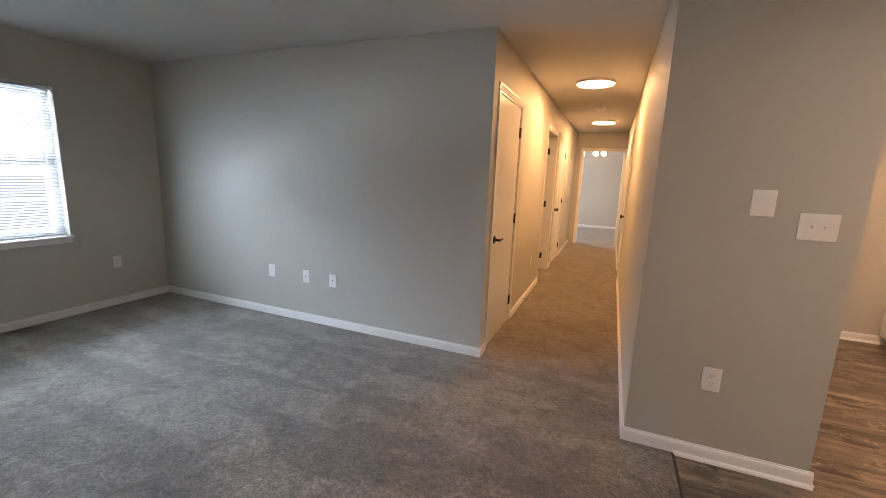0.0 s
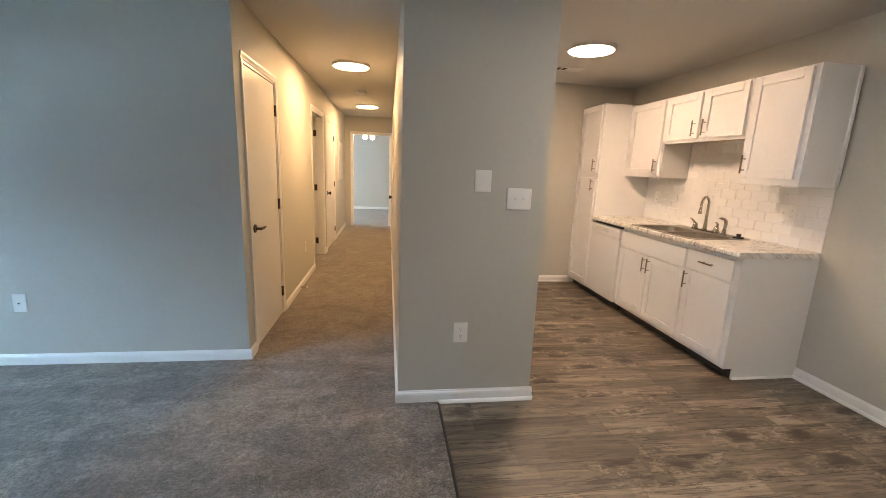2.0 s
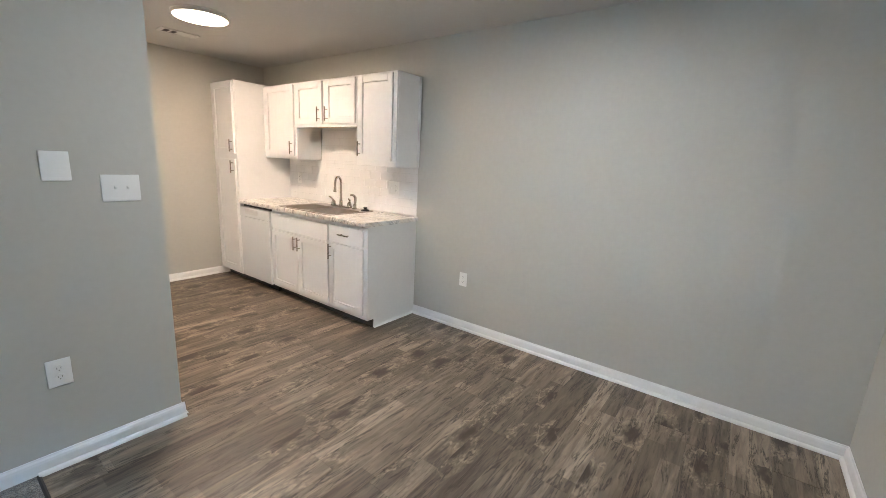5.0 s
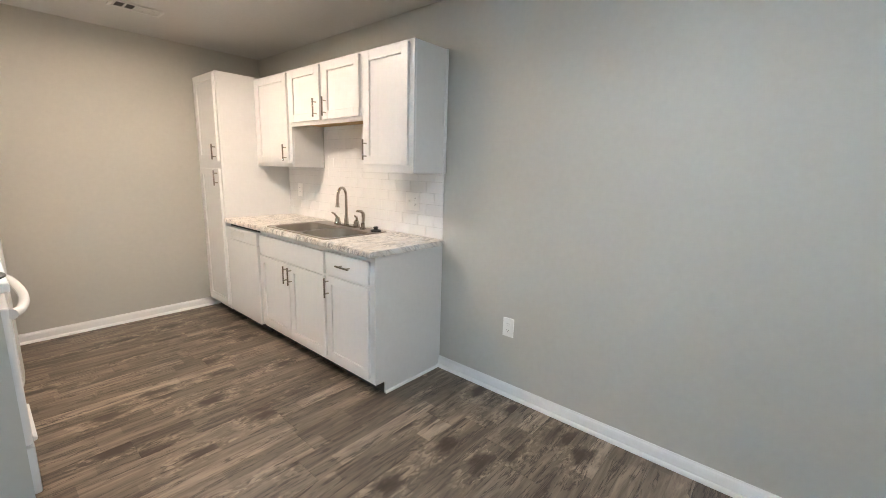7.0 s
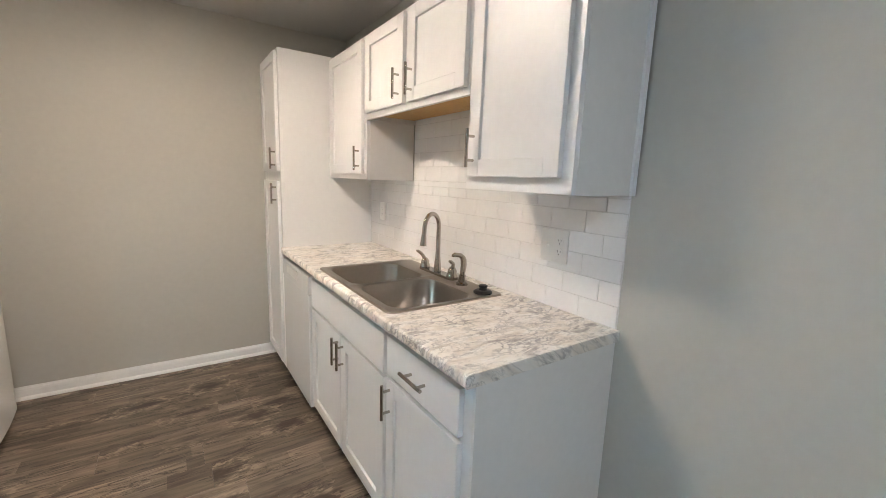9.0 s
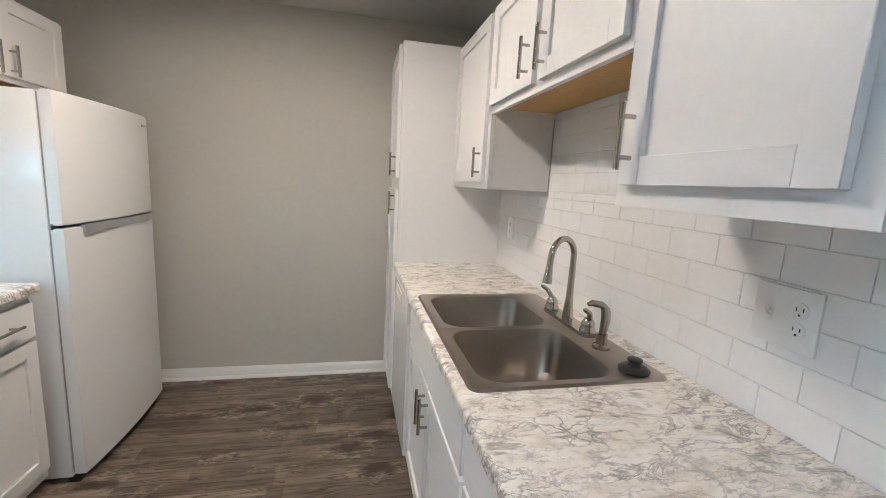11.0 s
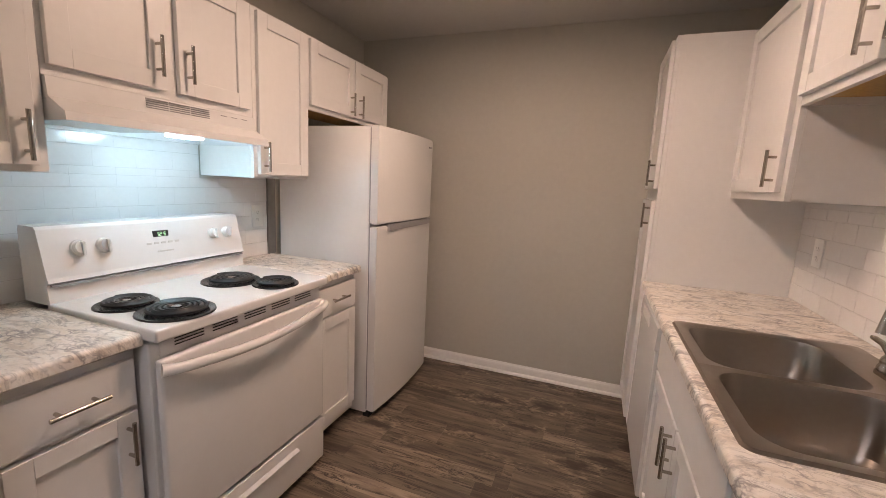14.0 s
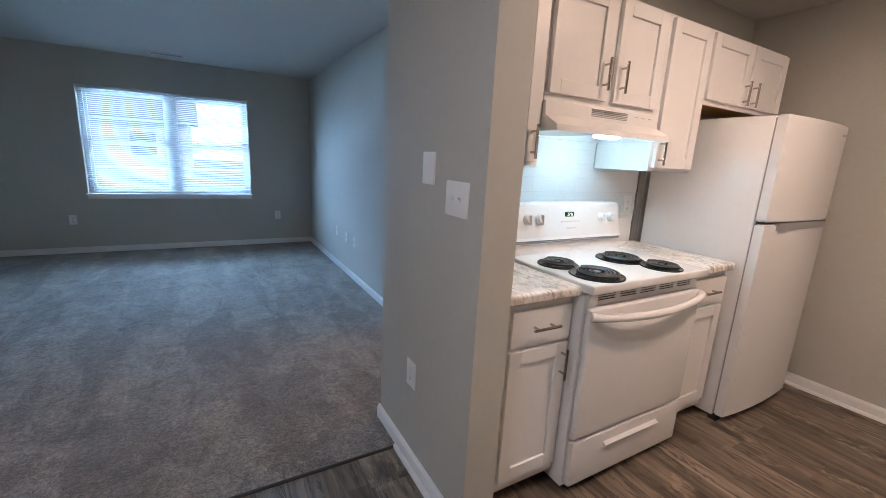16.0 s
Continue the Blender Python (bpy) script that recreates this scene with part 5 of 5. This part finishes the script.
register(2.18, 4.49, 0.30, 0.15, "y", "off-white metal ceiling register, half open, in the kitchen", True)
register(-3.81, 1.485, 0.15, 0.36, "x", "off-white metal ceiling register in the living room")
bm = B()
lathe(bm, [(0.07, 0), (0.07, -0.018), (0.05, -0.034), (0.02, -0.036), (0.001, -0.036)], (0.02, 6.60, CEIL), 28)
tagged(part("smoke_detector", bm, M_PLATE, None, "white round smoke detector on the hall ceiling", True), "", "smoke detector")
# wall grille in the hall and floor register
g = thing("return_grille", pose(HALL_W, 8.80, 1.43, 0, 0, 90), "off-white metal return-air grille on the hall wall", "vent")
bm = B()
box(bm, -0.36, 0.36, -0.010, 0.0, -0.36, 0.36, 0.003, 1)
part("frame", bm, M_VENT, g)
for k in range(22):
    bm = B()
    zz = -0.31 + k * 0.0295
    prism(bm, [(-0.0102, zz), (-0.016, zz + 0.012), (-0.0102, zz + 0.014)], -0.33, 0.33, lambda u, q, w: (w, u, q))
    part("louvre", bm, M_VENT, g)
g = thing("door_stop", pose(HALL_W + 0.015, 4.78, 0.045), "small spring door stop on the hall baseboard", "door stop")
bm = B()
cyl(bm, (0.0, 0, 0), (0.065, 0, 0.0), 0.006, None, 10)
part("spring", bm, M_NICKEL, g)
bm = B()
cyl(bm, (0.065, 0, 0), (0.08, 0, 0), 0.009, None, 10)
part("tip", bm, M_PLATE, g)

# ---- bedroom ceiling fan ----
fan = thing("ceiling_fan", pose(-0.10, 11.35, CEIL), "ceiling fan with lit globe lamps in the bedroom", "ceiling fan")
bm = B()
lathe(bm, [(0.06, 0), (0.06, -0.03), (0.015, -0.05), (0.013, -0.14), (0.10, -0.15), (0.12, -0.20), (0.10, -0.25), (0.05, -0.29), (0.005, -0.30)], (0, 0, 0), 24)
part("motor", bm, M_BRONZE, fan, "", True)
for k in range(5):
    a = radians(20 + 72 * k)
    bm = B()
    box(bm, 0.13, 0.62, -0.062, 0.062, -0.205, -0.198, 0.002, 1)
    bmesh.ops.rotate(bm, verts=bm.verts, cent=(0, 0, 0), matrix=Matrix.Rotation(a, 3, "Z"))
    part("blade", bm, M_BARK, fan, "dark brown blade")
for k in range(4):
    a = radians(45 + 90 * k)
    bm = B()
    lathe(bm, [(0.022, 0.05), (0.04, 0.02), (0.055, -0.02), (0.045, -0.05), (0.01, -0.062)], (0.13 * math.cos(a), 0.13 * math.sin(a), -0.32), 18)
    part("globe", bm, M_BULB, fan, "lit frosted globe", True)


# ---- backsplash tiles ----
def backsplash(label, plane, out, y0, y1, blocks, row0, joint, side=0.0008):
    """Running-bond tiles 152 x 76 mm on a wall along y. blocks: (from, to, bottom, top)."""
    zlo, zhi = min(b[2] for b in blocks), max(b[3] for b in blocks)
    bm = B()
    for a, b, z0, z1 in blocks:
        box(bm, plane, plane + out * 0.004, a, b, z0, z1)
    bs = structure("backsplash", bm, M_GROUT, label, "backsplash")
    cache = {}
    g, tw, th = 0.0009, 0.1540, 0.0763
    base = CENTRE[bs.name]
    r = math.floor((zlo - row0) / th)
    while row0 + r * th < zhi:
        for a, b, z0, z1 in blocks:
            zb, zt = max(z0, row0 + r * th), min(z1, row0 + (r + 1) * th)
            if zt - zb < 0.006:
                continue
            start = joint + (tw / 2 if r % 2 else 0)
            k = math.floor((a - start) / tw)
            while start + k * tw < b:
                ya, yb = max(a, start + k * tw), min(b, start + (k + 1) * tw)
                if yb - ya > 0.006:
                    key = (round(yb - ya, 4), round(zt - zb, 4))
                    if key not in cache:
                        bm = B()
                        hy, hz = (yb - ya) / 2 - side, (zt - zb) / 2 - g
                        box(bm, -0.003, 0.003, -hy, hy, -hz, hz, 0.0008 if side > 0.0005 else 0.0003, 1)
                        me = bpy.data.meshes.new("tile")
                        bm.to_mesh(me)
                        bm.free()
                        me.materials.append(M_TILE)
                        cache[key] = me
                    t = new("tile", cache[key])
                    t.parent = bs
                    t.location = Vector((plane + out * 0.0034, (ya + yb) / 2, (zb + zt) / 2)) - base
                k += 1
        r += 1


backsplash("white subway tile backsplash with grey joints behind the sink", EAST, -1, 2.68, 4.659,
           [(2.68, 4.659, COUNTER + 0.001, 1.342), (2.68, 3.146, 1.342, 1.352), (3.146, 4.05, 1.342, 1.71), (4.05, 4.659, 1.342, 1.366)], COUNTER, 3.145)
plate("outlet", (EAST - 0.0066, 2.963, 1.152), -90, "white combined switch and outlet plate on the tiles", "outlet", 0.128, 0.124, "switch_duplex")
plate("outlet", (EAST - 0.0066, 4.455, 1.157), -90, "white duplex outlet on the tiles beside the pantry", "outlet", 0.074, 0.118, "duplex")
# side joints closed to stand for the hood lamp washing them out
backsplash("white subway tile backsplash with grey joints behind the stove", KIT_W, 1, 2.692, 4.15,
           [(3.048, 3.834, 0.80, COUNTER + 0.001), (2.692, 4.15, COUNTER + 0.001, 1.342), (2.692, 3.010, 1.342, 1.349), (3.012, 3.735, 1.342, 1.611), (3.737, 4.15, 1.342, 1.354)], COUNTER, 3.145, 0.0)
plate("outlet", (KIT_W + 0.0066, 2.945, 1.135), 90, "white duplex outlet on the tiles above the short counter", "outlet", 0.115, 0.118, "duplex")
plate("outlet", (KIT_W + 0.0066, 4.075, 1.142), 90, "white duplex outlet on the tiles beside the refrigerator", "outlet", 0.074, 0.118, "duplex")
# bare wall beside the refrigerator; its shade is put into the colour
bm = B()
box(bm, KIT_W + 0.001, KIT_W + 0.014, 4.152, 4.21, COUNTER + 0.001, 1.354)
structure("trim", bm, M_GREY, "wall strip between tiles and refrigerator, shade painted in dark grey", "trim")

# ---- floor planks ----
PW, PL, GAP = PLANK_W, PLANK_L, 0.0005
rng = random.Random(4)
made, fb = {}, CENTRE[floor.name]
y = PLANK_Y0
while y < NORTH:
    x = SEAM - rng.uniform(0.1, 1.1)
    while x < EAST:
        a, b = max(x, SEAM - 0.004), min(x + PL, EAST)
        c0, c1 = max(y, SOUTH), min(y + PW, NORTH)
        if b - a > 0.02 and c1 - c0 > 0.01:
            key = (round(b - a, 3), round(c1 - c0, 3))
            if key not in made:
                bm = B()
                box(bm, -(b - a) / 2 + GAP, (b - a) / 2 - GAP, -(c1 - c0) / 2 + GAP, (c1 - c0) / 2 - GAP, -0.0045, 0.0, 0.0008, 1)
                me = bpy.data.meshes.new("plank")
                bm.to_mesh(me)
                bm.free()
                me.materials.append(M_PLANK)
                made[key] = me
            p = new("plank", made[key])
            p.parent = floor
            p.location = Vector(((a + b) / 2, (c0 + c1) / 2, 0.0005)) - fb
        x += PL
    y += PW
